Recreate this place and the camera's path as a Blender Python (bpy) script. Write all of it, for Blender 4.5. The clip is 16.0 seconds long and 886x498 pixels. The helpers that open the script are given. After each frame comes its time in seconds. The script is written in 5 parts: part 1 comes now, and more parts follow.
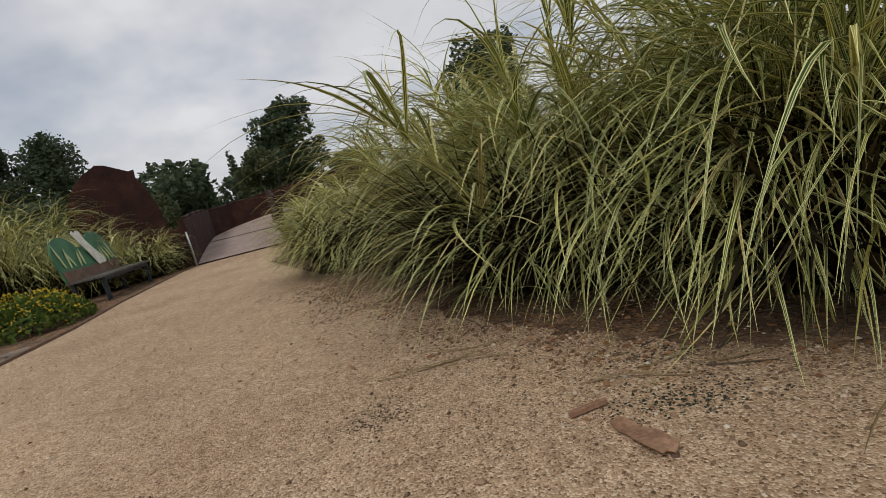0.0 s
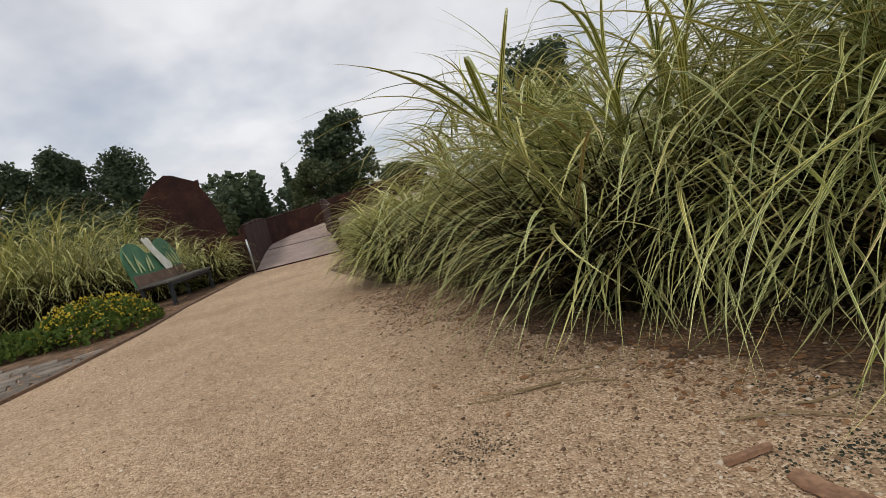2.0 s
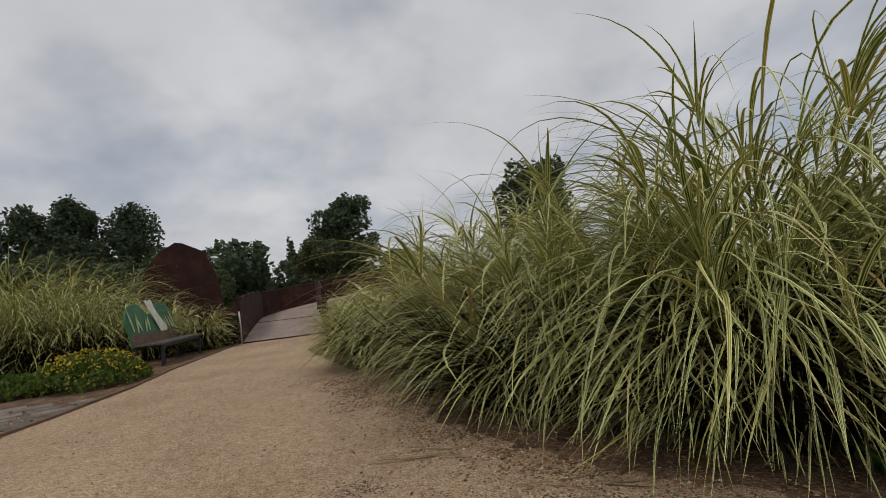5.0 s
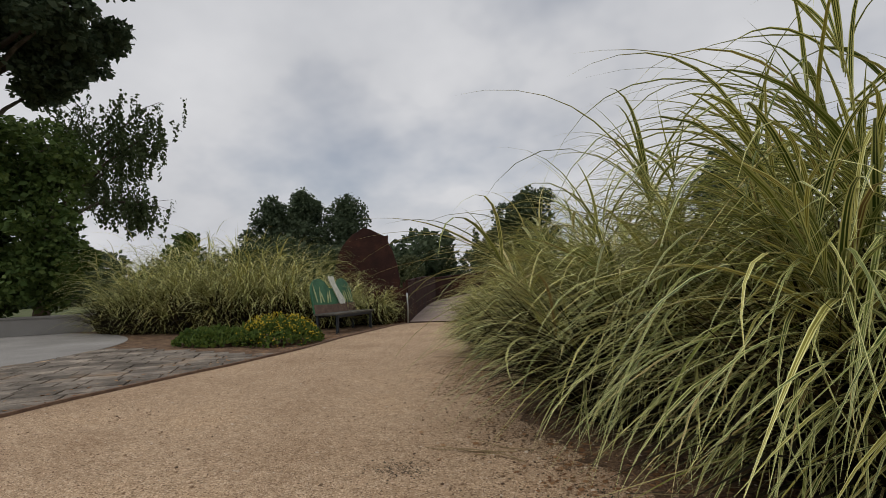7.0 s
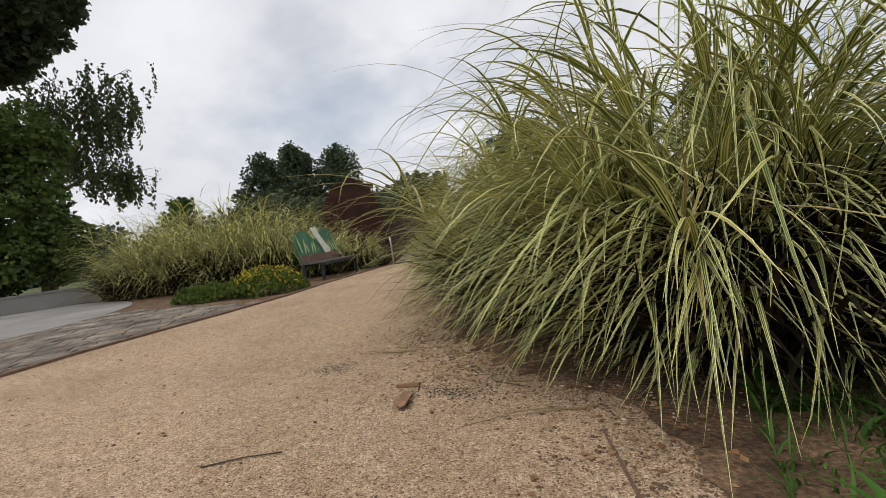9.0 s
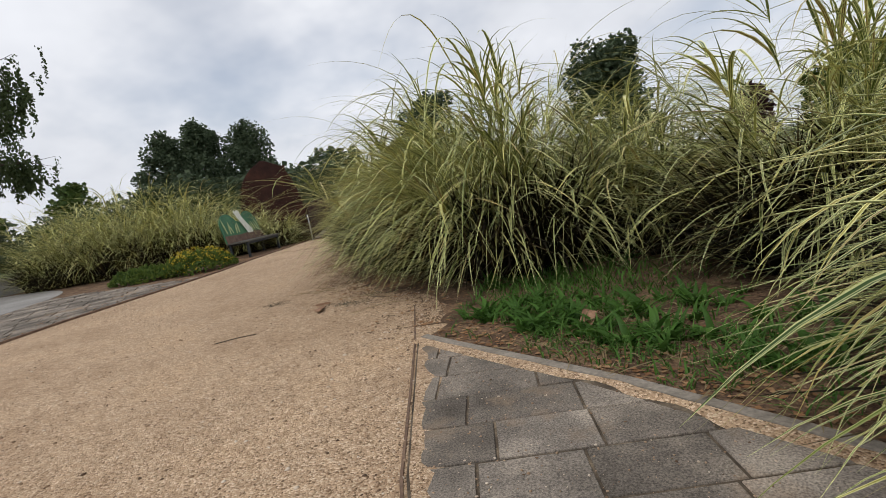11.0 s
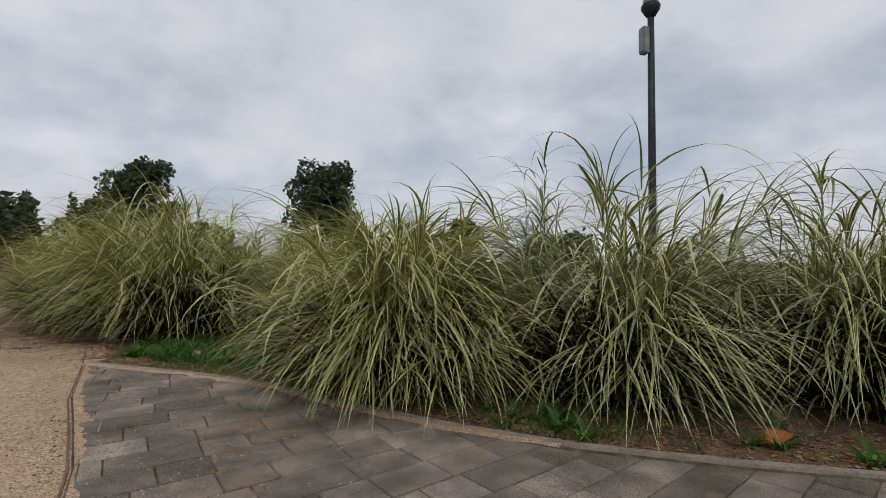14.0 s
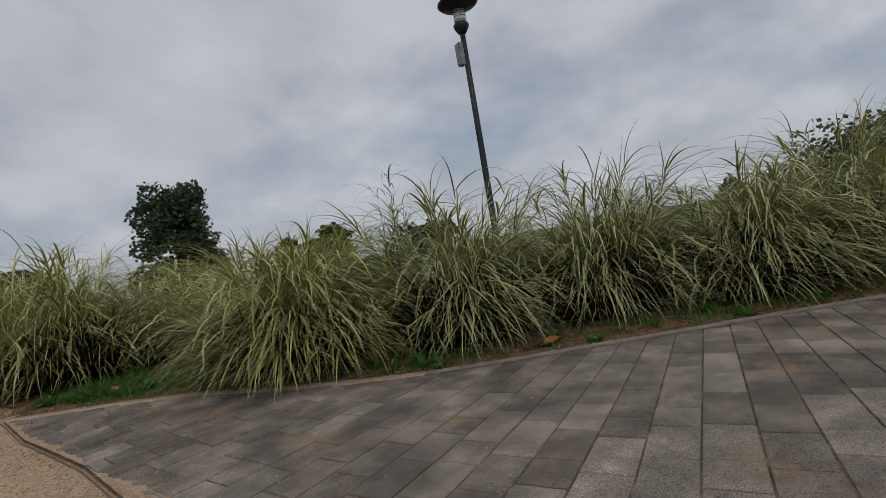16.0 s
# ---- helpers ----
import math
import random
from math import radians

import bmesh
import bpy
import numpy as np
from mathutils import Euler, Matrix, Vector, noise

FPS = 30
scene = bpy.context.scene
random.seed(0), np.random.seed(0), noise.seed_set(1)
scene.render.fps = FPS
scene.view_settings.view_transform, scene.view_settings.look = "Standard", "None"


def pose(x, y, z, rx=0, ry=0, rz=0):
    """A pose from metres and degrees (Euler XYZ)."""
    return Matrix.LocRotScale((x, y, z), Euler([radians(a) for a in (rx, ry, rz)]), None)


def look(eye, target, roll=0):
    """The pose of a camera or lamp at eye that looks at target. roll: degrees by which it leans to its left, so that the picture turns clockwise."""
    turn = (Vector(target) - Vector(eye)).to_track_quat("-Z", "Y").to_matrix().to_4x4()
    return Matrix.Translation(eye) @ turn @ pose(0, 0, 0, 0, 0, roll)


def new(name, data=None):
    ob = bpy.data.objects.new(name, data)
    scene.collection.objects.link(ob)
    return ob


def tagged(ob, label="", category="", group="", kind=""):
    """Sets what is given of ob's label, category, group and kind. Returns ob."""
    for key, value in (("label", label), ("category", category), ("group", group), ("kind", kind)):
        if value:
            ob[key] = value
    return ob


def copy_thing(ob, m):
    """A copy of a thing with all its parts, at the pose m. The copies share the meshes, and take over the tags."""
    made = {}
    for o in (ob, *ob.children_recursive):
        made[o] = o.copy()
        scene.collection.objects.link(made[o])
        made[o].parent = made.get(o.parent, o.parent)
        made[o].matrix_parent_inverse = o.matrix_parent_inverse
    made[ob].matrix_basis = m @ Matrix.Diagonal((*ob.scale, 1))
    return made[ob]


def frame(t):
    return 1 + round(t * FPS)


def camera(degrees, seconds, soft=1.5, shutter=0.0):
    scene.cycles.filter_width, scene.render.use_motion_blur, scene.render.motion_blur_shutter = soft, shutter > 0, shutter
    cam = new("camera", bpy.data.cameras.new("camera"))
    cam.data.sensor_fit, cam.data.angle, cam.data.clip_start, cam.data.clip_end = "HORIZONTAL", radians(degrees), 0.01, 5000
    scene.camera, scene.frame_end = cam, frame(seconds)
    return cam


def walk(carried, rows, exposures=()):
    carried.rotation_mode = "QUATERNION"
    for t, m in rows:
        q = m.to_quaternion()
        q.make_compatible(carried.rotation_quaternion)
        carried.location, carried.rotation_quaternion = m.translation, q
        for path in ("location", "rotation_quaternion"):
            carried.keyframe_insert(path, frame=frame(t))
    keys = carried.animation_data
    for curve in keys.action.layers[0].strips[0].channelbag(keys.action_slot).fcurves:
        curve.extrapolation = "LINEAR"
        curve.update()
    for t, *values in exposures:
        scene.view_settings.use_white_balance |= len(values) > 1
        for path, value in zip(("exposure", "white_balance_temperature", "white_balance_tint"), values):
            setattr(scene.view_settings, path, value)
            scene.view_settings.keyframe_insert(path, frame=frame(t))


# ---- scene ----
cam = camera(84.5, 16.0, soft=0.5)
PATH = [
    (0.0, pose(-0.040, -0.283, 0.895, 80.83, 12.98, -0.88)),
    (0.5, pose(-0.075, -0.144, 0.904, 80.29, 12.27, -1.08)),
    (1.0, pose(-0.159, -0.095, 0.854, 80.05, 11.61, -1.18)),
    (1.5, pose(-0.230, -0.046, 0.851, 80.62, 12.20, 0.90)),
    (2.0, pose(-0.268, -0.061, 0.899, 83.33, 13.02, 4.66)),
    (2.5, pose(-0.128, -0.371, 0.820, 86.89, 11.67, 6.92)),
    (3.0, pose(0.222, -0.704, 0.896, 87.49, 8.77, 3.09)),
    (5.5, pose(0.324, -1.085, 1.058, 95.14, 4.38, 6.29)),
    (6.0, pose(0.452, -1.053, 1.064, 95.67, 1.94, 9.52)),
    (6.5, pose(0.695, -0.874, 0.998, 95.58, 0.75, 17.83)),
    (7.0, pose(0.915, -0.741, 0.949, 94.64, 1.90, 26.11)),
    (7.5, pose(1.156, -0.650, 0.913, 93.93, 3.45, 29.07)),
    (8.0, pose(1.428, -0.675, 0.837, 92.36, 5.59, 28.44)),
    (10.5, pose(2.480, -2.349, 0.909, 82.80, 8.45, 20.61)),
    (11.0, pose(2.946, -2.852, 0.918, 82.93, 10.11, 16.84)),
    (11.5, pose(3.250, -3.165, 0.982, 83.18, 10.62, 13.97)),
    (12.0, pose(3.486, -3.578, 0.989, 85.01, 8.07, 9.43)),
    (12.5, pose(3.922, -4.069, 0.967, 87.04, 4.67, 1.41)),
    (13.0, pose(4.170, -4.724, 0.993, 88.76, -0.63, -11.87)),
    (13.5, pose(4.148, -5.523, 0.991, 89.97, 0.43, -12.33)),
    (14.0, pose(4.052, -5.880, 1.065, 91.55, -0.14, -14.63)),
    (14.5, pose(4.014, -6.290, 1.244, 92.86, -0.93, -17.89)),
    (15.0, pose(4.035, -6.643, 1.211, 93.30, -1.14, -22.35)),
    (15.5, pose(3.953, -7.173, 1.106, 93.26, 2.50, -23.88)),
    (16.0, pose(3.560, -7.277, 1.127, 89.59, 9.55, -29.66)),
]
EXPOSURES = [(t, e, k, 10.0) for t, e, k in (
    (0.0, -0.2, 6500), (1.0, -0.05, 6500), (2.0, 0.05, 6500), (3.0, -0.15, 6500), (5.5, -0.43, 6500), (6.5, -0.4, 6500), (7.0, -0.32, 6500), (8.0, -0.06, 6500), (10.5, 0.13, 6350), (11.0, 0.1, 6330),
    (11.5, 0.03, 6330), (12.5, 0.03, 6330), (13.0, -0.08, 6320), (14.0, -0.27, 6260), (15.0, -0.54, 6180), (15.5, -0.62, 6180), (16.0, -0.63, 6180))]
walk(cam, PATH, EXPOSURES)

# ---------------------------------------------------------------- sky, sun
SUN_ELEV, SUN_AZ = 52.0, 205.0


def make_world():
    w = bpy.data.worlds.new("overcast_sky")
    scene.world = w
    w.use_nodes = True
    nt = w.node_tree
    nt.nodes.clear()
    N, Lk = nt.nodes.new, nt.links.new
    out = N("ShaderNodeOutputWorld")
    sky = N("ShaderNodeTexSky")
    sky.sky_type = "NISHITA"
    sky.sun_disc = False
    sky.sun_elevation, sky.sun_rotation = radians(SUN_ELEV), radians(SUN_AZ)
    blue = N("ShaderNodeBackground")
    blue.inputs["Strength"].default_value = 0.1
    Lk(sky.outputs[0], blue.inputs["Color"])
    tc = N("ShaderNodeTexCoord")
    sep = N("ShaderNodeSeparateXYZ")
    Lk(tc.outputs["Generated"], sep.inputs[0])
    up = N("ShaderNodeMath")
    up.operation = "MAXIMUM"
    up.inputs[1].default_value = 0.0
    Lk(sep.outputs["Z"], up.inputs[0])
    add = N("ShaderNodeMath")
    add.operation = "ADD"
    add.inputs[1].default_value = 0.45
    Lk(up.outputs[0], add.inputs[0])
    comb = N("ShaderNodeCombineXYZ")
    for i, ax in enumerate("XY"):
        dv = N("ShaderNodeMath")
        dv.operation = "DIVIDE"
        Lk(sep.outputs[ax], dv.inputs[0])
        Lk(add.outputs[0], dv.inputs[1])
        Lk(dv.outputs[0], comb.inputs[i])
    big = N("ShaderNodeTexNoise")
    big.inputs["Scale"].default_value, big.inputs["Detail"].default_value = 1.3, 5.0
    big.inputs["Roughness"].default_value = 0.52
    Lk(comb.outputs[0], big.inputs["Vector"])
    fine = N("ShaderNodeTexNoise")
    fine.inputs["Scale"].default_value, fine.inputs["Detail"].default_value = 2.6, 4.0
    fine.inputs["Roughness"].default_value = 0.5
    Lk(comb.outputs[0], fine.inputs["Vector"])
    ramp = N("ShaderNodeValToRGB")
    e = ramp.color_ramp.elements
    e[0].position, e[0].color = 0.30, (0.58, 0.595, 0.635, 1)
    e[1].position, e[1].color = 0.68, (0.79, 0.795, 0.82, 1)
    Lk(fine.outputs[0], ramp.inputs[0])
    cloud = N("ShaderNodeBackground")
    cloud.inputs["Strength"].default_value = CLOUD
    Lk(ramp.outputs[0], cloud.inputs["Color"])
    cover = N("ShaderNodeValToRGB")
    e = cover.color_ramp.elements
    e[0].position, e[0].color = 0.33, (0.56, 0.56, 0.56, 1)
    e[1].position, e[1].color = 0.50, (1, 1, 1, 1)
    Lk(big.outputs[0], cover.inputs[0])
    mix = N("ShaderNodeMixShader")
    Lk(cover.outputs[0], mix.inputs[0])
    Lk(blue.outputs[0], mix.inputs[1])
    Lk(cloud.outputs[0], mix.inputs[2])
    Lk(mix.outputs[0], out.inputs["Surface"])


CLOUD = 1.05
make_world()
sun_data = bpy.data.lights.new("sun", "SUN")
sun_data.energy, sun_data.angle, sun_data.color = 1.1, radians(14), (1.0, 0.96, 0.9)
sun = new("sun", sun_data)
az = radians(SUN_AZ)
sun.matrix_world = look((0, 0, 30), (-30 * math.sin(az) * math.cos(radians(SUN_ELEV)), -30 * math.cos(az) * math.cos(radians(SUN_ELEV)), 30 - 30 * math.sin(radians(SUN_ELEV))))


# ---------------------------------------------------------------- materials
def material(name, rough=0.8, metal=0.0):
    m = bpy.data.materials.new(name)
    m.use_nodes = True
    nt = m.node_tree
    b = nt.nodes["Principled BSDF"]
    b.inputs["Roughness"].default_value = rough
    b.inputs["Metallic"].default_value = metal
    b.inputs["Specular IOR Level"].default_value = 0.3
    return m, nt, b


def ramp_node(nt, src, stops):
    r = nt.nodes.new("ShaderNodeValToRGB")
    el = r.color_ramp.elements
    while len(el) < len(stops):
        el.new(0.5)
    for x, (p, c) in zip(el, stops):
        x.position, x.color = p, (*c, 1)
    nt.links.new(src, r.inputs[0])
    return r.outputs[0]


def noise_node(nt, scale, detail=4.0, rough=0.55, vec=None):
    n = nt.nodes.new("ShaderNodeTexNoise")
    n.inputs["Scale"].default_value, n.inputs["Detail"].default_value, n.inputs["Roughness"].default_value = scale, detail, rough
    if vec is None:
        tc = nt.nodes.new("ShaderNodeTexCoord")
        vec = tc.outputs["Object"]
    nt.links.new(vec, n.inputs["Vector"])
    return n.outputs[0]


def mix_col(nt, fac, a, b, mode="MIX"):
    m = nt.nodes.new("ShaderNodeMix")
    m.data_type, m.blend_type = "RGBA", mode
    for sock, val in ((m.inputs[0], fac), (m.inputs[6], a), (m.inputs[7], b)):
        if isinstance(val, (int, float)):
            sock.default_value = val
        elif isinstance(val, tuple):
            sock.default_value = (*val, 1)
        else:
            nt.links.new(val, sock)
    return m.outputs[2]


def bump(nt, b, height, strength=0.5, dist=0.01):
    n = nt.nodes.new("ShaderNodeBump")
    n.inputs["Strength"].default_value, n.inputs["Distance"].default_value = strength, dist
    nt.links.new(height, n.inputs["Height"])
    nt.links.new(n.outputs[0], b.inputs["Normal"])


def plain(name, stops, scale=3.0, rough=0.8, metal=0.0, fine=60.0, bstr=0.3, bdist=0.004):
    m, nt, b = material(name, rough, metal)
    n1 = noise_node(nt, scale, 5)
    n2 = noise_node(nt, fine, 3)
    c = ramp_node(nt, n1, stops)
    g = ramp_node(nt, n2, [(0.3, (0.72, 0.72, 0.72)), (0.7, (1.2, 1.2, 1.2))])
    nt.links.new(mix_col(nt, 1.0, c, g, "MULTIPLY"), b.inputs["Base Color"])
    bump(nt, b, n2, bstr, bdist)
    return m


def gravel_material():
    m, nt, b = material("gravel", 0.95)
    tc = nt.nodes.new("ShaderNodeTexCoord")
    v = nt.nodes.new("ShaderNodeTexVoronoi")
    v.inputs["Scale"].default_value = 135.0
    nt.links.new(tc.outputs["Object"], v.inputs["Vector"])
    grain = nt.nodes.new("ShaderNodeSeparateColor")
    nt.links.new(v.outputs["Color"], grain.inputs[0])
    stones = ramp_node(nt, grain.outputs[0], [(0.0, (0.15, 0.092, 0.05)), (0.2, (0.40, 0.268, 0.163)), (0.7, (0.54, 0.377, 0.237)), (1.0, (0.74, 0.58, 0.41))])
    patch = ramp_node(nt, noise_node(nt, 0.9, 6, 0.6), [(0.3, (0.80, 0.76, 0.72)), (0.52, (1, 1, 1)), (0.72, (1.1, 1.08, 1.04))])
    c = mix_col(nt, 1.0, stones, patch, "MULTIPLY")
    mid = ramp_node(nt, noise_node(nt, 14, 4), [(0.35, (0.78, 0.76, 0.74)), (0.6, (1.05, 1.05, 1.05))])
    c = mix_col(nt, 0.7, c, mid, "MULTIPLY")
    nt.links.new(c, b.inputs["Base Color"])
    inv = nt.nodes.new("ShaderNodeMath")
    inv.operation = "SUBTRACT"
    inv.inputs[0].default_value = 1.0
    nt.links.new(v.outputs["Distance"], inv.inputs[1])
    bump(nt, b, inv.outputs[0], 0.8, 0.006)
    return m


def soil_material():
    m, nt, b = material("soil_mulch", 0.95)
    n = noise_node(nt, 4, 8, 0.65)
    c = ramp_node(nt, n, [(0.3, (0.07, 0.045, 0.028)), (0.5, (0.17, 0.11, 0.07)), (0.7, (0.3, 0.2, 0.125))])
    g = ramp_node(nt, noise_node(nt, 55, 4), [(0.35, (0.55, 0.5, 0.5)), (0.7, (1.4, 1.35, 1.2))])
    nt.links.new(mix_col(nt, 1.0, c, g, "MULTIPLY"), b.inputs["Base Color"])
    bump(nt, b, noise_node(nt, 40, 5), 0.9, 0.02)
    return m


def leaf_material(name, stops, vein=None, trans=0.35, rough=0.55, margin=None):
    """Leaves: colour by leaf, a second colour in stripes along it, light shining through."""
    m, nt, b = material(name, rough)
    b.inputs["Specular IOR Level"].default_value = 0.3 if vein else 0.14
    geo = nt.nodes.new("ShaderNodeNewGeometry")
    c = ramp_node(nt, geo.outputs["Random Per Island"], stops)
    if vein:
        uv = nt.nodes.new("ShaderNodeUVMap")
        sep = nt.nodes.new("ShaderNodeSeparateXYZ")
        nt.links.new(uv.outputs[0], sep.inputs[0])
        st = ramp_node(nt, sep.outputs["X"], vein)
        rnd = nt.nodes.new("ShaderNodeMath")
        rnd.operation = "MULTIPLY"
        rnd.inputs[1].default_value = 37.7
        nt.links.new(geo.outputs["Random Per Island"], rnd.inputs[0])
        fr = nt.nodes.new("ShaderNodeMath")
        fr.operation = "FRACT"
        nt.links.new(rnd.outputs[0], fr.inputs[0])
        amount = ramp_node(nt, fr.outputs[0], [(0.0, (0.25, 0.25, 0.25)), (0.3, (0.85, 0.85, 0.85)), (1.0, (1, 1, 1))])
        fac = mix_col(nt, 1.0, st, amount, "MULTIPLY")
        c = mix_col(nt, fac, c, margin or CREAM)
    nt.links.new(c, b.inputs["Base Color"])
    if trans:
        t = nt.nodes.new("ShaderNodeBsdfTranslucent")
        nt.links.new(c, t.inputs[0])
        mx = nt.nodes.new("ShaderNodeMixShader")
        mx.inputs[0].default_value = trans
        nt.links.new(b.outputs[0], mx.inputs[1])
        nt.links.new(t.outputs[0], mx.inputs[2])
        nt.links.new(mx.outputs[0], nt.nodes["Material Output"].inputs["Surface"])
    return m


def paver_material():
    m, nt, b = material("concrete_paver", 0.95)
    b.inputs["Specular IOR Level"].default_value = 0.12
    oi = nt.nodes.new("ShaderNodeObjectInfo")
    geo = nt.nodes.new("ShaderNodeNewGeometry")
    tc = nt.nodes.new("ShaderNodeTexCoord")
    addr = nt.nodes.new("ShaderNodeMath")
    addr.operation = "ADD"
    nt.links.new(oi.outputs["Random"], addr.inputs[0])
    nt.links.new(geo.outputs["Random Per Island"], addr.inputs[1])
    fr = nt.nodes.new("ShaderNodeMath")
    fr.operation = "FRACT"
    nt.links.new(addr.outputs[0], fr.inputs[0])
    c = ramp_node(nt, fr.outputs[0], [(0.0, (0.14, 0.12, 0.1)), (0.5, (0.19, 0.163, 0.136)), (1.0, (0.26, 0.224, 0.188))])
    pos = geo.outputs["Position"]
    stain = ramp_node(nt, noise_node(nt, 2.6, 6, 0.6, pos), [(0.32, (0.62, 0.62, 0.62)), (0.5, (1, 1, 1)), (0.66, (1.6, 1.58, 1.54))])
    grit = ramp_node(nt, noise_node(nt, 150, 3, 0.65, pos), [(0.34, (0.5, 0.5, 0.5)), (0.66, (1.5, 1.48, 1.44))])
    c = mix_col(nt, 1.0, mix_col(nt, 1.0, c, stain, "MULTIPLY"), grit, "MULTIPLY")
    sand = ramp_node(nt, noise_node(nt, 1.5, 7, 0.68, pos), [(0.55, (0, 0, 0)), (0.68, (0.75, 0.75, 0.75))])
    specks = ramp_node(nt, noise_node(nt, 190, 2, 0.6, pos), [(0.3, (0.15, 0.10, 0.065)), (0.55, (0.34, 0.24, 0.155)), (0.75, (0.5, 0.38, 0.26))])
    c = mix_col(nt, sand, c, specks)
    nt.links.new(c, b.inputs["Base Color"])
    bump(nt, b, noise_node(nt, 120, 4, 0.6, pos), 0.7, 0.004)
    return m


def rust_material():
    m, nt, b = material("weathered_steel", 0.9)
    c = ramp_node(nt, noise_node(nt, 2.2, 7, 0.62), [(0.3, (0.02, 0.009, 0.007)), (0.5, (0.037, 0.0145, 0.0105)), (0.72, (0.075, 0.03, 0.018))])
    g = ramp_node(nt, noise_node(nt, 30, 4), [(0.3, (0.75, 0.75, 0.75)), (0.7, (1.25, 1.2, 1.15))])
    nt.links.new(mix_col(nt, 1.0, c, g, "MULTIPLY"), b.inputs["Base Color"])
    bump(nt, b, noise_node(nt, 25, 5), 0.4, 0.01)
    return m


CREAM = (0.89, 0.87, 0.4)
GRAVEL = gravel_material()
SOIL = soil_material()
PAVER = paver_material()
RUST = rust_material()
STRIPES = [(0.0, (1, 1, 1)), (0.16, (1, 1, 1)), (0.2, (0.0, 0.0, 0.0)), (0.43, (0.0, 0.0, 0.0)), (0.46, (0.85, 0.85, 0.85)), (0.55, (0.85, 0.85, 0.85)), (0.58, (0.0, 0.0, 0.0)), (0.76, (0.0, 0.0, 0.0)), (0.8, (1, 1, 1)), (1.0, (1, 1, 1))]
BLADE = leaf_material("variegated_blade", [(0.0, (0.034, 0.066, 0.011)), (0.35, (0.062, 0.1, 0.013)), (0.65, (0.14, 0.175, 0.022)), (0.85, (0.35, 0.31, 0.055)), (0.95, (0.32, 0.20, 0.07)), (1.0, (0.2, 0.12, 0.05))], STRIPES, 0.06, 0.38)
BLADE_YELLOW = leaf_material("variegated_blade_yellowish", [(0.0, (0.07, 0.10, 0.012)), (0.4, (0.14, 0.16, 0.016)), (0.75, (0.30, 0.285, 0.035)), (0.93, (0.44, 0.34, 0.075)), (1.0, (0.30, 0.18, 0.06))], STRIPES, 0.06, 0.38)
BLADE_PALE = leaf_material("variegated_blade_pale", [(0.0, (0.03, 0.054, 0.012)), (0.35, (0.05, 0.08, 0.013)), (0.7, (0.11, 0.135, 0.026)), (0.9, (0.27, 0.25, 0.065)), (1.0, (0.22, 0.13, 0.055))], STRIPES, 0.05, 0.38, (0.83, 0.815, 0.41))
REED = leaf_material("reed_blade", [(0.0, (0.08, 0.13, 0.06)), (0.6, (0.16, 0.22, 0.10)), (1.0, (0.25, 0.30, 0.14))], None, 0.3)
# Dead leaves and stalks, near-black: the clumps' inner shade is put into the colour.
SHADE_THATCH = leaf_material("shade_dark_thatch", [(0.0, (0.012, 0.010, 0.006)), (0.65, (0.025, 0.02, 0.010)), (1.0, (0.085, 0.063, 0.03))], None, 0.1, 0.8)
PLUME = leaf_material("grass_plume", [(0.0, (0.24, 0.17, 0.09)), (1.0, (0.36, 0.29, 0.16))], None, 0.3, 0.8)
WEED = leaf_material("weed_leaf", [(0.0, (0.05, 0.11, 0.02)), (0.6, (0.09, 0.19, 0.035)), (1.0, (0.15, 0.27, 0.06))], None, 0.3, 0.45)
TREE_DARK = leaf_material("tree_leaf_dark", [(0.0, (0.055, 0.08, 0.045)), (0.6, (0.09, 0.12, 0.068)), (1.0, (0.13, 0.16, 0.09))], None, 0.35)
TREE_GREEN = leaf_material("tree_leaf_green", [(0.0, (0.05, 0.085, 0.022)), (0.6, (0.08, 0.12, 0.03)), (1.0, (0.12, 0.16, 0.045))], None, 0.25)
TREE_OLIVE = leaf_material("tree_leaf_olive", [(0.0, (0.075, 0.09, 0.045)), (0.6, (0.11, 0.125, 0.06)), (1.0, (0.15, 0.16, 0.08))], None, 0.3)
TREE_PURPLE = leaf_material("tree_leaf_purple", [(0.0, (0.04, 0.02, 0.022)), (1.0, (0.09, 0.04, 0.045))], None, 0.2)
WILLOW = leaf_material("willow_leaf", [(0.0, (0.055, 0.08, 0.03)), (1.0, (0.11, 0.14, 0.06))], None, 0.3)
SHRUB = leaf_material("shrub_leaf", [(0.0, (0.05, 0.085, 0.02)), (0.6, (0.10, 0.15, 0.03)), (1.0, (0.16, 0.2, 0.04))], None, 0.25)
FLOWER = leaf_material("yellow_flower", [(0.0, (0.45, 0.33, 0.03)), (1.0, (0.62, 0.48, 0.05))], None, 0.2)
DEAD_LEAF = leaf_material("dead_leaf", [(0.0, (0.20, 0.10, 0.05)), (0.5, (0.32, 0.17, 0.08)), (1.0, (0.42, 0.26, 0.14))], None, 0.15, 0.8)
ORANGE_LEAF = plain("orange_dead_leaf", [(0.3, (0.36, 0.12, 0.03)), (0.7, (0.55, 0.22, 0.06))], 14)
BROWN_LEAF = plain("brown_bark_piece", [(0.3, (0.26, 0.14, 0.085)), (0.7, (0.38, 0.23, 0.14))], 14, 0.85)
BARK = plain("bark", [(0.3, (0.06, 0.045, 0.03)), (0.7, (0.14, 0.11, 0.08))], 5, 0.9, 0, 40, 0.8, 0.02)
LAWN = plain("lawn", [(0.3, (0.06, 0.08, 0.025)), (0.7, (0.13, 0.14, 0.05))], 0.6, 0.95, 0, 12)
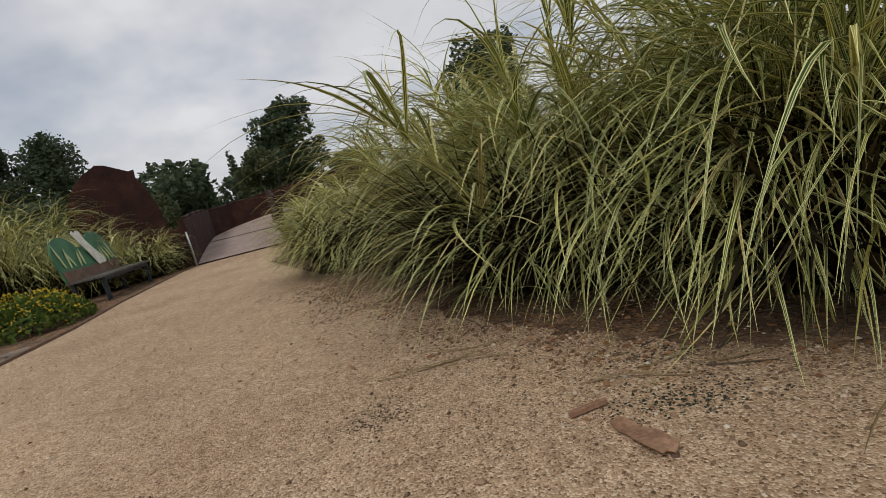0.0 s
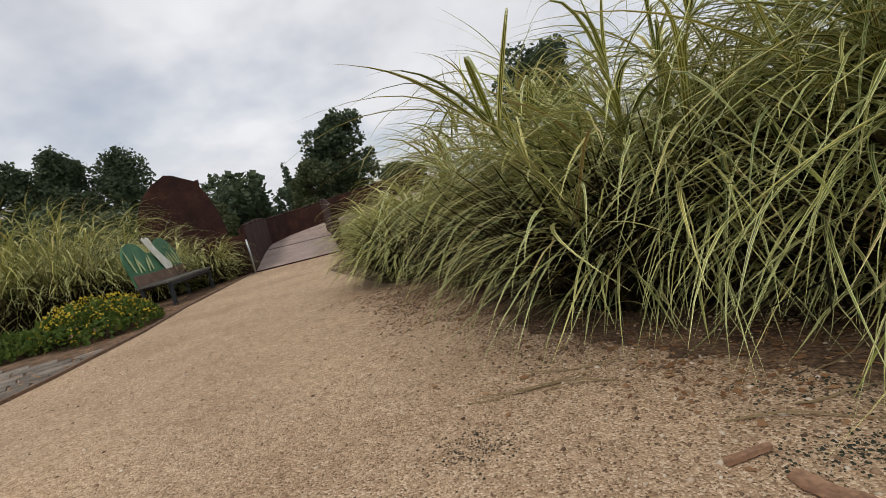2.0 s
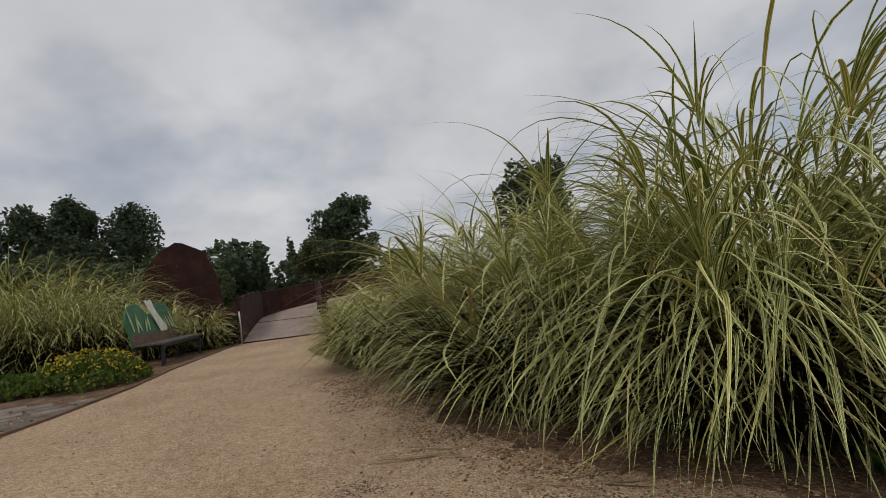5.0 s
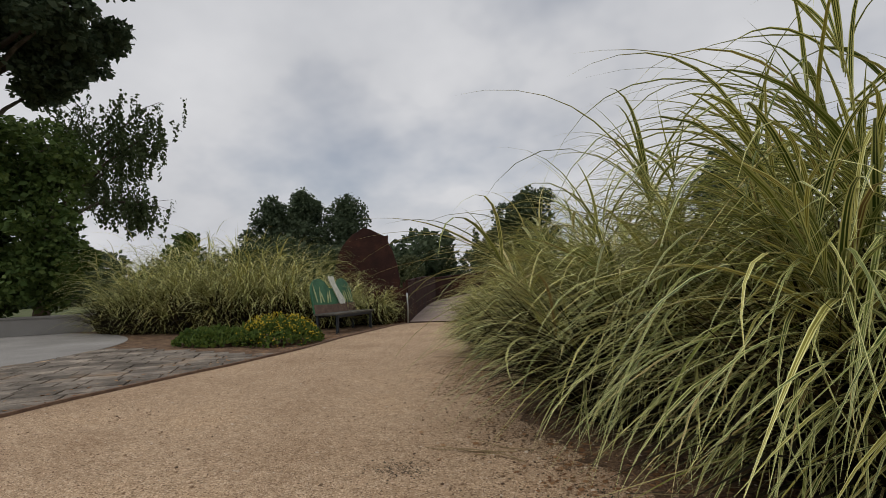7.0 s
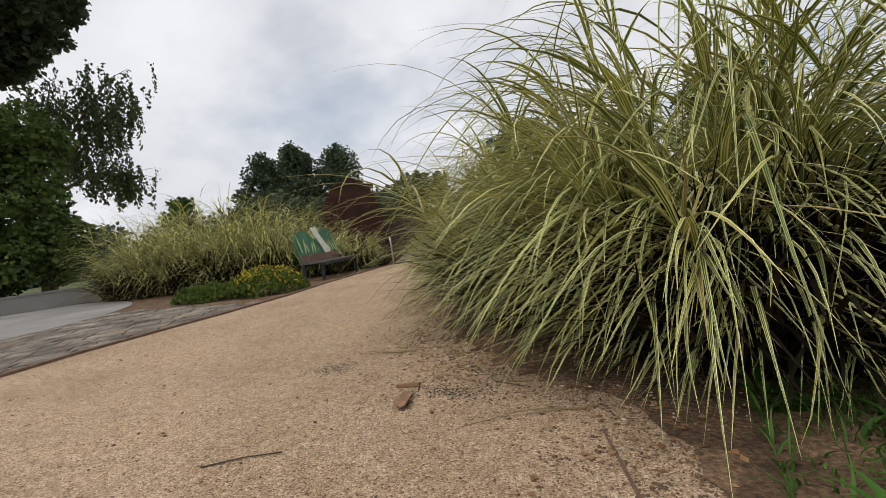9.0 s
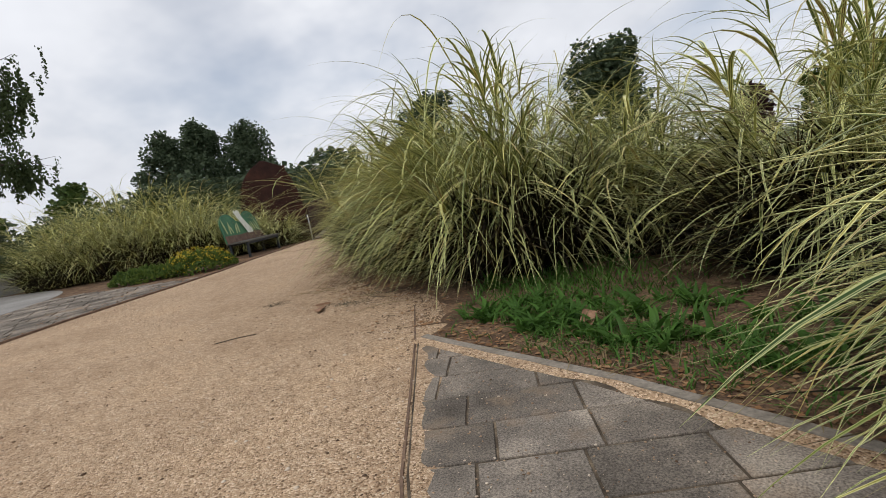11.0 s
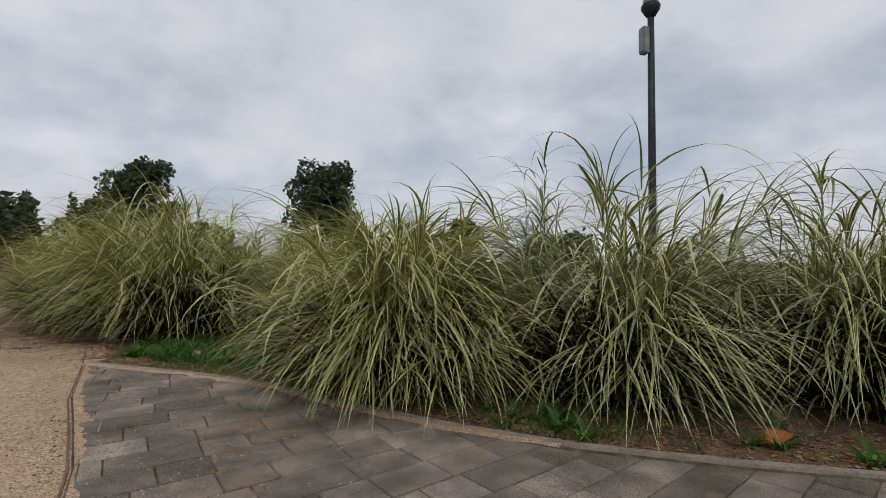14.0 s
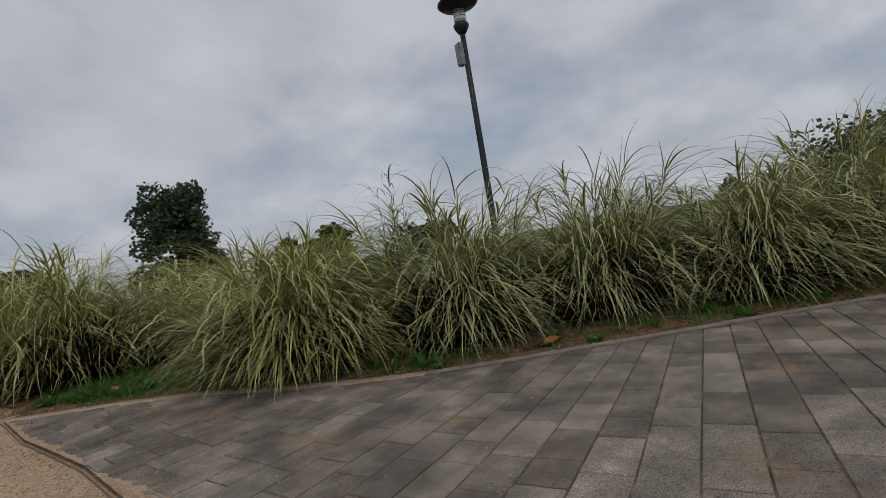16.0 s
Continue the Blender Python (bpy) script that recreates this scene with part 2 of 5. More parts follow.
CONCRETE = plain("apron_concrete", [(0.3, (0.25, 0.235, 0.215)), (0.7, (0.36, 0.34, 0.315))], 0.8, 0.85, 0, 80, 0.25, 0.002)
KERB = plain("kerb_stone", [(0.3, (0.23, 0.195, 0.155)), (0.7, (0.34, 0.295, 0.24))], 6, 0.9)
EDGING = plain("rusty_edging", [(0.3, (0.13, 0.08, 0.055)), (0.7, (0.23, 0.15, 0.10))], 8, 0.9)
JOINT = plain("joint_sand", [(0.32, (0.05, 0.038, 0.027)), (0.55, (0.13, 0.098, 0.067)), (0.75, (0.32, 0.245, 0.165))], 9, 0.95, 0, 90, 0.8, 0.004)
DECK = plain("bridge_deck", [(0.3, (0.30, 0.225, 0.19)), (0.7, (0.42, 0.325, 0.28))], 2, 0.9)
IRON = plain("dark_painted_metal", [(0.3, (0.022, 0.025, 0.028)), (0.7, (0.045, 0.05, 0.055))], 6, 0.5, 0.3, 120, 0.1, 0.001)
ALU = plain("brushed_metal", [(0.3, (0.42, 0.43, 0.44)), (0.7, (0.6, 0.61, 0.62))], 9, 0.35, 0.8, 200, 0.1, 0.001)
GREYBOX = plain("grey_box", [(0.3, (0.2, 0.22, 0.23)), (0.7, (0.3, 0.32, 0.33))], 5, 0.6)
WOOD = plain("weathered_bench_wood", [(0.3, (0.07, 0.065, 0.055)), (0.7, (0.16, 0.145, 0.12))], 5, 0.8, 0, 50, 0.5, 0.004)
PAINT_GREEN = plain("green_board_paint", [(0.3, (0.025, 0.10, 0.045)), (0.7, (0.06, 0.19, 0.085))], 4, 0.5)
PAINT_PALE = plain("pale_green_paint", [(0.3, (0.33, 0.42, 0.18)), (0.7, (0.52, 0.55, 0.3))], 9, 0.6)
PAINT_WHITE = plain("white_stalk_paint", [(0.3, (0.6, 0.6, 0.5)), (0.7, (0.8, 0.8, 0.72))], 7, 0.55)
PAINT_BROWN = plain("brown_board_paint", [(0.3, (0.11, 0.065, 0.045)), (0.7, (0.2, 0.13, 0.09))], 6, 0.7)
STONE = plain("pebble", [(0.3, (0.36, 0.26, 0.17)), (0.7, (0.62, 0.5, 0.36))], 40, 0.9)


# ---------------------------------------------------------------- mesh helpers
def arrays_mesh(name, verts, faces, uvs=None, smooth=True):
    """A mesh from numpy arrays: verts (n, 3), faces (m, k), uvs (m * k, 2)."""
    me = bpy.data.meshes.new(name)
    faces = np.asarray(faces, dtype=np.int32)
    m, k = faces.shape
    me.vertices.add(len(verts))
    me.vertices.foreach_set("co", np.asarray(verts, dtype=np.float32).ravel())
    me.loops.add(m * k)
    me.loops.foreach_set("vertex_index", faces.ravel())
    me.polygons.add(m)
    me.polygons.foreach_set("loop_start", np.arange(0, m * k, k, dtype=np.int32))
    me.polygons.foreach_set("use_smooth", np.full(m, smooth))
    if uvs is not None:
        me.uv_layers.new(name="UVMap").data.foreach_set("uv", np.asarray(uvs, dtype=np.float32).ravel())
    me.update(calc_edges=True)
    me.validate()
    return me


def put_mesh(name, me, mat, parent=None, label=""):
    me.materials.append(mat)
    ob = new(name, me)
    if parent:
        ob.parent = parent
    if label:
        ob["label"] = label
    return ob


def part(name, bm, mat, parent=None, label=""):
    me = bpy.data.meshes.new(name)
    bmesh.ops.recalc_face_normals(bm, faces=bm.faces)
    bm.to_mesh(me)
    bm.free()
    return put_mesh(name, me, mat, parent, label)


def thing(name, at, label, category, group="", kind="", rz=0.0):
    ob = new(name)
    ob.matrix_world = pose(*at, 0, 0, rz)
    return tagged(ob, label, category, group, kind)


def box_bm(size, at=(0, 0, 0), bev=0.01, rz=0.0, bm=None):
    bm = bm or bmesh.new()
    r = bmesh.ops.create_cube(bm, size=1, matrix=pose(*at, 0, 0, rz) @ Matrix.Diagonal((*size, 1)))
    if bev:
        ed = list({e for v in r["verts"] for e in v.link_edges})
        bmesh.ops.bevel(bm, geom=ed, offset=bev, segments=2, affect="EDGES")
    return bm


def lathe(profile, seg=24):
    bm = bmesh.new()
    rings = []
    for r, z in profile:
        rings.append([bm.verts.new((r * math.cos(6.28318 * i / seg), r * math.sin(6.28318 * i / seg), z)) for i in range(seg)])
    for a, b in zip(rings, rings[1:]):
        for i in range(seg):
            bm.faces.new((a[i], a[(i + 1) % seg], b[(i + 1) % seg], b[i]))
    bm.faces.new(rings[0][::-1])
    bm.faces.new(rings[-1])
    for f in bm.faces:
        f.smooth = True
    return bm


def slab(outline, z0, z1, bev=0.0):
    """A flat plate between two heights with the given outline."""
    bm = bmesh.new()
    f = bm.faces.new([bm.verts.new((x, y, z0)) for x, y in outline])
    r = bmesh.ops.extrude_face_region(bm, geom=[f])
    bmesh.ops.translate(bm, vec=(0, 0, z1 - z0), verts=[v for v in r["geom"] if isinstance(v, bmesh.types.BMVert)])
    if bev:
        bmesh.ops.bevel(bm, geom=[e for e in bm.edges if all(abs(v.co.z - z1) < 1e-6 for v in e.verts)], offset=bev, segments=1, affect="EDGES")
    return bm


def tube(points, radii, seg=8):
    """A tapered tube through points."""
    bm = bmesh.new()
    rings = []
    pts = [Vector(p) for p in points]
    for i, p in enumerate(pts):
        d = (pts[min(i + 1, len(pts) - 1)] - pts[max(i - 1, 0)]).normalized()
        a = d.orthogonal().normalized()
        b = d.cross(a)
        rings.append([bm.verts.new(p + radii[i] * (a * math.cos(6.28318 * k / seg) + b * math.sin(6.28318 * k / seg))) for k in range(seg)])
    for r0, r1 in zip(rings, rings[1:]):
        best = min(range(seg), key=lambda s: sum((r0[k].co - r1[(k + s) % seg].co).length for k in range(seg)))
        for k in range(seg):
            f = bm.faces.new((r0[k], r0[(k + 1) % seg], r1[(k + 1 + best) % seg], r1[(k + best) % seg]))
            f.smooth = True
    bm.faces.new(rings[0][::-1])
    bm.faces.new(rings[-1])
    return bm


def merge(bm, other):
    me = bpy.data.meshes.new("tmp")
    other.to_mesh(me)
    other.free()
    bm.from_mesh(me)
    bpy.data.meshes.remove(me)
    return bm


def strip(points, width, z0, z1, wobble=0.0):
    """An upright-edged band along a line on the ground."""
    bm = bmesh.new()
    pts = [Vector((*p, 0)) for p in points]
    dense = []
    for a, b in zip(pts, pts[1:]):
        n = max(1, int((b - a).length / 0.25))
        dense += [a.lerp(b, i / n) for i in range(n)]
    dense.append(pts[-1])
    rows = []
    for i, p in enumerate(dense):
        d = (dense[min(i + 1, len(dense) - 1)] - dense[max(i - 1, 0)]).normalized()
        s = Vector((-d.y, d.x, 0)) * (width / 2)
        w = Vector((random.uniform(-wobble, wobble), random.uniform(-wobble, wobble), 0))
        zz = z1 + random.uniform(-wobble, wobble) * 0.5
        rows.append([bm.verts.new(q) for q in (p + s + w + Vector((0, 0, z0)), p + s * 0.92 + w + Vector((0, 0, zz)), p - s * 0.92 + w + Vector((0, 0, zz)), p - s + w + Vector((0, 0, z0)))])
    for a, b in zip(rows, rows[1:]):
        for k in range(3):
            bm.faces.new((a[k], a[k + 1], b[k + 1], b[k]))
    bm.faces.new(rows[0])
    bm.faces.new(rows[-1][::-1])
    return bm


def inside(p, poly):
    x, y = p
    c = False
    for (x0, y0), (x1, y1) in zip(poly, poly[1:] + poly[:1]):
        if (y0 > y) != (y1 > y) and x < (x1 - x0) * (y - y0) / (y1 - y0) + x0:
            c = not c
    return c


def clip_half(poly, a, b):
    """Keeps what lies left of the line a to b."""
    def side(p):
        return (b[0] - a[0]) * (p[1] - a[1]) - (b[1] - a[1]) * (p[0] - a[0])
    out = []
    for p, q in zip(poly, poly[1:] + poly[:1]):
        sp, sq = side(p), side(q)
        if sp >= 0:
            out.append(p)
        if sp * sq < 0:
            k = sp / (sp - sq)
            out.append((p[0] + k * (q[0] - p[0]), p[1] + k * (q[1] - p[1])))
    return out


# ---------------------------------------------------------------- ground
KERB_LINE = [(1.80, -0.05), (2.97, -0.85), (3.7, -1.45), (4.3, -2.2), (4.95, -2.87), (5.5, -3.33), (6.2, -3.76), (6.9, -4.13), (7.6, -4.53), (8.3, -4.9), (9.1, -5.36), (10.2, -6.1), (11.5, -7.1)]
STRIP_LINE = [(1.40, 0.86), (1.43, 0.78), (1.75, -0.08), (2.22, -1.5), (2.52, -2.2), (2.85, -3.0), (3.12, -3.85), (3.5, -5.0), (4.0, -6.5), (4.7, -8.5), (5.7, -11.0)]
LEFT_LINE = [(-2.4, -8.0), (-3.55, -2.0), (-4.05, 0.6), (-4.42, 1.95), (-4.58, 3.1), (-4.7, 4.2), (-5.0, 5.8), (-5.5, 7.5), (-5.85, 9.2), (-6.15, 10.6), (-6.3, 11.5)]
APRON_C, APRON_R = (-14.2, 1.0), 6.35
APRON_LINE = [(APRON_C[0] + APRON_R * math.cos(radians(a)), APRON_C[1] + APRON_R * math.sin(radians(a))) for a in range(-60, 100, 8)]

g = tagged(part("ground", slab([(-1500, -1500), (1500, -1500), (1500, 1500), (-1500, 1500)], -0.4, -0.04), LAWN), "rough grassy open ground reaching the horizon", "ground", kind="structure")

gravel_outline = [(-14, -12), (-14, 6.5), (-9, 6.2), (-4.8, 4.9)] + LEFT_LINE[6:] + [(-6.25, 11.9), (-4.0, 12.6), (-2.2, 8.5), (4, 6), (14, -2), (16, -14), (2, -14)]


def fine_sheet(outline, z, amp, step, seed):
    """A gently uneven sheet inside an outline."""
    bm = bmesh.new()
    f = bm.faces.new([bm.verts.new((x, y, z)) for x, y in outline])
    bmesh.ops.triangulate(bm, faces=[f])
    for _ in range(5):
        long = [e for e in bm.edges if e.calc_length() > step]
        if not long:
            break
        bmesh.ops.subdivide_edges(bm, edges=long, cuts=1)
        bmesh.ops.triangulate(bm, faces=list(bm.faces))
    for v in bm.verts:
        v.co.z += amp * noise.noise(Vector((v.co.x * 1.3, v.co.y * 1.3, seed)))
    for f in bm.faces:
        f.smooth = True
    return bm


tagged(part("gravel_path", fine_sheet(gravel_outline, 0.0, 0.004, 0.8, 1), GRAVEL), "compacted tan gravel path with damp darker patches", "path", kind="structure")
bed_right_outline = [(x + 0.03, y + 0.05) for x, y in KERB_LINE] + [(25, -8), (28, 10), (12, 22), (-2.9, 14.0), (-3.8, 11.8), (-3.3, 8.4), (-1.7, 5.6), (-0.6, 4.5), (0.2, 3.2), (1.0, 2.5), (1.8, 2.0), (2.05, 1.2), (1.93, 0.35)]
tagged(part("planting_bed_right", fine_sheet(bed_right_outline, 0.012, 0.012, 1.2, 2), SOIL), "dark soil bed with leaf litter beneath the tall grasses", "soil", kind="structure")
# Soil sheet at the grasses' feet; its dark colour also paints in their shade.
verge = []
rv = random.Random(17)
verge_line = [(-0.9, 4.9), (-0.5, 3.9), (-0.3, 3.1), (0.05, 2.4), (0.42, 2.02), (0.74, 1.62), (1.02, 1.42), (1.4, 1.22), (1.7, 0.78), (1.86, 0.2)]
for (x0, y0), (x1, y1) in zip(verge_line, verge_line[1:]):
    for i in range(6):
        verge.append((x0 + (x1 - x0) * i / 6 + rv.gauss(0, 0.035), y0 + (y1 - y0) * i / 6 + rv.gauss(0, 0.035)))
verge += [(2.0, 0.15), (2.2, 1.0), (1.9, 2.0), (1.1, 2.6), (0.3, 3.3), (-0.4, 4.8)]
tagged(part("shade_soil_verge", fine_sheet(verge, 0.0045, 0.004, 0.3, 6), SOIL), "trodden brown soil strewn with grit, also standing in for the grasses' shade", "soil", kind="structure")
bed_left_outline = [(-4.72, 4.3), (-5.1, 5.85), (-5.6, 7.5), (-5.95, 9.2), (-6.25, 10.6), (-6.5, 11.9), (-7.6, 16.0), (-20, 26), (-34, 14), (-22, 4.8), (-15.5, 5.0), (-12.4, 5.4), (-10.2, 5.2), (-8.8, 4.75), (-6.8, 4.85)]
tagged(part("planting_bed_left", fine_sheet(bed_left_outline, 0.006, 0.008, 1.2, 3), SOIL), "brown soil bed with litter beside the gravel path", "soil", kind="structure")
apron_outline = [(APRON_C[0] + APRON_R * math.cos(radians(a)), APRON_C[1] + APRON_R * math.sin(radians(a))) for a in range(0, 360, 5)]
tagged(part("concrete_apron", slab(apron_outline, -0.06, 0.016, 0.006), CONCRETE), "pale smooth concrete circular apron with a crisp edge", "pavement", kind="structure")
joint_outline = [(x - 0.0, y - 0.05) for x, y in KERB_LINE] + [(12, -12)] + [(x + 0.02, y) for x, y in STRIP_LINE[:1:-1]]
tagged(part("paving_bed", fine_sheet(joint_outline, 0.0125, 0.0, 1.5, 4), JOINT), "dark gritty joint sand beneath the pavers", "sand", kind="structure")
tagged(part("kerb", strip(KERB_LINE, 0.06, -0.06, 0.026, 0.003), KERB), "worn tan concrete kerb along the planting bed", "kerb", kind="structure")
tagged(part("path_edging_right", strip(STRIP_LINE, 0.012, -0.06, 0.006, 0.001), EDGING), "thin rusty edging strip between gravel and paving", "edging", kind="structure")
tagged(part("path_edging_left", strip(LEFT_LINE, 0.05, -0.06, 0.03, 0.004), EDGING), "weathered brown edging along the gravel path", "edging", kind="structure")


# ---------------------------------------------------------------- ornamental grasses
def ribbons(rs, root, ln, th0, th1, az, twist, width, bend, sharp, segs):
    """Folded ribbons: each leaves its root at th0 from upright, bends round bend (a share of its length) and ends at th1."""
    n = len(root)
    s = np.linspace(0, 1, segs + 1)
    mid = (s[1:] + s[:-1]) / 2

    def ease(x):
        return 1 / (1 + np.exp(-(x - bend[:, None]) / sharp[:, None]))
    e0, e1 = ease(np.zeros((1, 1))), ease(np.ones((1, 1)))
    cut = np.ones(n)
    for _ in range(2):
        m = mid[None] * cut[:, None]
        th = th0[:, None] + (th1 - th0)[:, None] * (ease(m) - e0) / (e1 - e0)
        azs = az[:, None] + twist[:, None] * m ** 1.5
        d = np.stack([np.sin(th) * np.cos(azs), np.sin(th) * np.sin(azs), np.cos(th)], 2) * (ln * cut / segs)[:, None, None]
        c = np.concatenate([root[:, None], root[:, None] + np.cumsum(d, 1)], 1)
        low = (c[:, :, 2] < 0.04) & (s[None] > 0.3)
        first = np.where(low.any(1), np.argmax(low, 1), segs)
        cut = cut * np.minimum(1.0, np.maximum(0.35, (first - 0.4 * low.any(1)) / segs))
    floor = 0.014 + 0.03 * rs.uniform(size=(n, 1)) * (s[None] > 0.1)
    c[:, :, 2] = np.where(s[None] > 0.05, np.maximum(c[:, :, 2], floor), c[:, :, 2])
    w = width[:, None] * np.minimum(1.0, np.minimum(0.5 + 2.5 * s, 0.02 + 1.35 * (1 - s)))[None]
    azv = np.concatenate([azs[:, :1], azs], 1) + rs.normal(0, 0.45, n)[:, None]
    thv = np.concatenate([th[:, :1], th], 1)
    side = np.stack([-np.sin(azv), np.cos(azv), np.zeros_like(azv)], 2)
    nrm = np.stack([-np.cos(thv) * np.cos(azv), -np.cos(thv) * np.sin(azv), np.sin(thv)], 2)
    v = np.stack([c - side * w[..., None] / 2, c - nrm * w[..., None] * 0.17, c + side * w[..., None] / 2], 2)
    idx = np.arange(n * (segs + 1) * 3).reshape(n, segs + 1, 3)
    q, uv = [], []
    for k in (0, 1):
        q.append(np.stack([idx[:, :-1, k], idx[:, :-1, k + 1], idx[:, 1:, k + 1], idx[:, 1:, k]], 2))
        lo = np.broadcast_to(s[:-1][None], (n, segs))
        hi = np.broadcast_to(s[1:][None], (n, segs))
        u0, u1 = np.full((n, segs), k / 2), np.full((n, segs), (k + 1) / 2)
        uv.append(np.stack([np.stack([u0, lo], 2), np.stack([u1, lo], 2), np.stack([u1, hi], 2), np.stack([u0, hi], 2)], 2))
    return v.reshape(-1, 3), np.concatenate([x.reshape(-1, 4) for x in q]), np.concatenate([x.reshape(-1, 2) for x in uv])


def blades(seed, n, base_r, length, lean, bow, width, segs=8, az_bias=None, bend=(0.3, 0.7)):
    """Ribbons that spring from a round foot. lean and bow: ranges of the angle from upright at foot and tip."""
    rs = np.random.RandomState(seed)
    az = rs.uniform(0, 2 * np.pi, n)
    if az_bias is not None:
        az = np.where(rs.uniform(size=n) < 0.4, az_bias + rs.normal(0, 0.8, n), az)
    rr = base_r * np.sqrt(rs.uniform(size=n))
    a0 = az + rs.normal(0, 0.6, n)
    root = np.stack([rr * np.cos(a0), rr * np.sin(a0), np.full(n, -0.02)], 1)
    th0 = np.radians(rs.uniform(*lean, n)) * (0.4 + 0.8 * rr / base_r)
    return ribbons(rs, root, rs.uniform(*length, n), th0, np.radians(rs.uniform(*bow, n)), az, rs.normal(0, 0.4, n), rs.uniform(*width, n), rs.uniform(*bend, n), rs.uniform(0.07, 0.2, n), segs)


def culms(seed, stems, n, base_r, height, lean, leaf_len, width, segs=7, az_bias=None, top_up=0.6):
    """Stalks that lean out from a round foot, and arching leaves set along them. Returns the leaves and the stalks."""
    rs = np.random.RandomState(seed)
    az = rs.uniform(0, 2 * np.pi, stems)
    if az_bias is not None:
        az = np.where(rs.uniform(size=stems) < 0.3, az_bias + rs.normal(0, 0.7, stems), az)
    rr = base_r * np.sqrt(rs.uniform(size=stems))
    root = np.stack([rr * np.cos(az), rr * np.sin(az), np.full(stems, -0.02)], 1)
    H = rs.uniform(*height, stems)
    th = np.radians(rs.uniform(*lean, stems)) * (0.3 + 0.9 * rr / base_r) * (1.2 - 0.65 * H / height[1])
    pick = rs.randint(0, stems, n)
    k = rs.uniform(0.22, 1.0, n) ** 0.75
    tl = th[pick] * (0.6 + 0.5 * k)
    p = root[pick] + (H[pick] * k)[:, None] * np.stack([np.sin(tl) * np.cos(az[pick]), np.sin(tl) * np.sin(az[pick]), np.cos(tl)], 1)
    a = np.where(rs.uniform(size=n) < 0.86, az[pick] + rs.normal(0, 0.5, n), rs.uniform(0, 2 * np.pi, n))
    up = rs.uniform(size=n) < top_up * k * k * 0.8
    th0 = np.radians(np.where(up, rs.uniform(4, 34, n), rs.uniform(30, 78, n)))
    th1 = np.radians(np.where(up, rs.uniform(55, 130, n), rs.uniform(98, 156, n)))
    ln = rs.uniform(*leaf_len, n) * (1.05 - 0.3 * k) * np.where(up, 0.62, 1.0)
    leaves = ribbons(rs, p, ln, th0, th1, a, rs.normal(0, 0.35, n), width[0] + (width[1] - width[0]) * rs.uniform(size=n) ** 1.35 * np.where(up, 0.35, 1.0), rs.uniform(0.32, 0.7, n), rs.uniform(0.16, 0.42, n), segs)
    stalks = ribbons(rs, root, H, th * 0.6, th * 1.1, az, rs.normal(0, 0.1, stems), rs.uniform(0.006, 0.011, stems), np.full(stems, 0.5), np.full(stems, 0.25), 4)
    return leaves, stalks


def joined(*sets):
    vs, fs, us, off = [], [], [], 0
    for v, f, u in sets:
        vs.append(v), fs.append(f + off), us.append(u)
        off += len(v)
    return np.concatenate(vs), np.concatenate(fs), np.concatenate(us)


def grass_clump(at, size, seed, mat, label, upright=0.3, n=1500, plumes=10, wide=1.0, bias=None, group="ornamental grasses", segs=7, sweep=0):
    """size: about the height of the arching leaves in metres."""
    t = thing("ornamental_grass", (*at, 0.0), label, "grass", group)
    k = size / 1.7
    kl = k ** 0.55
    wd = (0.011, 0.036)
    n = int(n * 0.7)
    leaves, stalks = culms(seed, int(80 * wide), int(n * 0.9), 0.5 * k * wide, (0.38 * k, (1.15 + 0.5 * upright) * k), (3, 40), (0.68 * kl, 1.28 * kl), wd, segs, bias, upright * 1.6)
    fringe = blades(seed + 1, int(n * 0.10), 0.5 * k * wide, (0.85 * kl, 1.4 * kl), (20, 55), (140, 172), wd, segs + 1, bias, (0.2, 0.55))
    if sweep:
        rs = np.random.RandomState(seed + 7)
        az = bias + rs.normal(0, 0.6, sweep)
        rr = 0.55 * k * rs.uniform(0.2, 1.0, sweep)
        root = np.stack([rr * np.cos(az), rr * np.sin(az), size * rs.uniform(0.35, 0.72, sweep)], 1)
        long = ribbons(rs, root, rs.uniform(1.3, 2.0, sweep), np.radians(rs.uniform(20, 65, sweep)), np.radians(rs.uniform(135, 170, sweep)), az, rs.normal(0, 0.3, sweep), rs.uniform(0.014, 0.03, sweep), rs.uniform(0.25, 0.5, sweep), rs.uniform(0.08, 0.2, sweep), 12)
        fringe = joined(fringe, long)
    put_mesh("leaves", arrays_mesh("leaves", *joined(leaves, fringe)), mat, t, "long arching cream-striped green leaves")
    # Broad near-black dead leaves fill the core and paint in its shade.
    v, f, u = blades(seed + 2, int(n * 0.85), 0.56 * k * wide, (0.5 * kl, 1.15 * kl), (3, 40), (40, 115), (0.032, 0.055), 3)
    put_mesh("thatch", arrays_mesh("thatch", v, f, u), SHADE_THATCH, t, "dry dead leaves inside the clump, coloured near-black for its inner shade")
    put_mesh("stalks", arrays_mesh("stalks", *stalks), SHADE_THATCH, t, "upright leaning stalks in the same shade-dark colour")
    if plumes:
        v, f, u = blades(seed + 3, plumes, 0.4 * k, (1.15 * k, 1.45 * k), (2, 18), (20, 100), (0.005, 0.008), 9, None, (0.6, 0.9))
        put_mesh("stems", arrays_mesh("stems", v, f, u), PLUME, t, "thin upright pale stems")
    return t


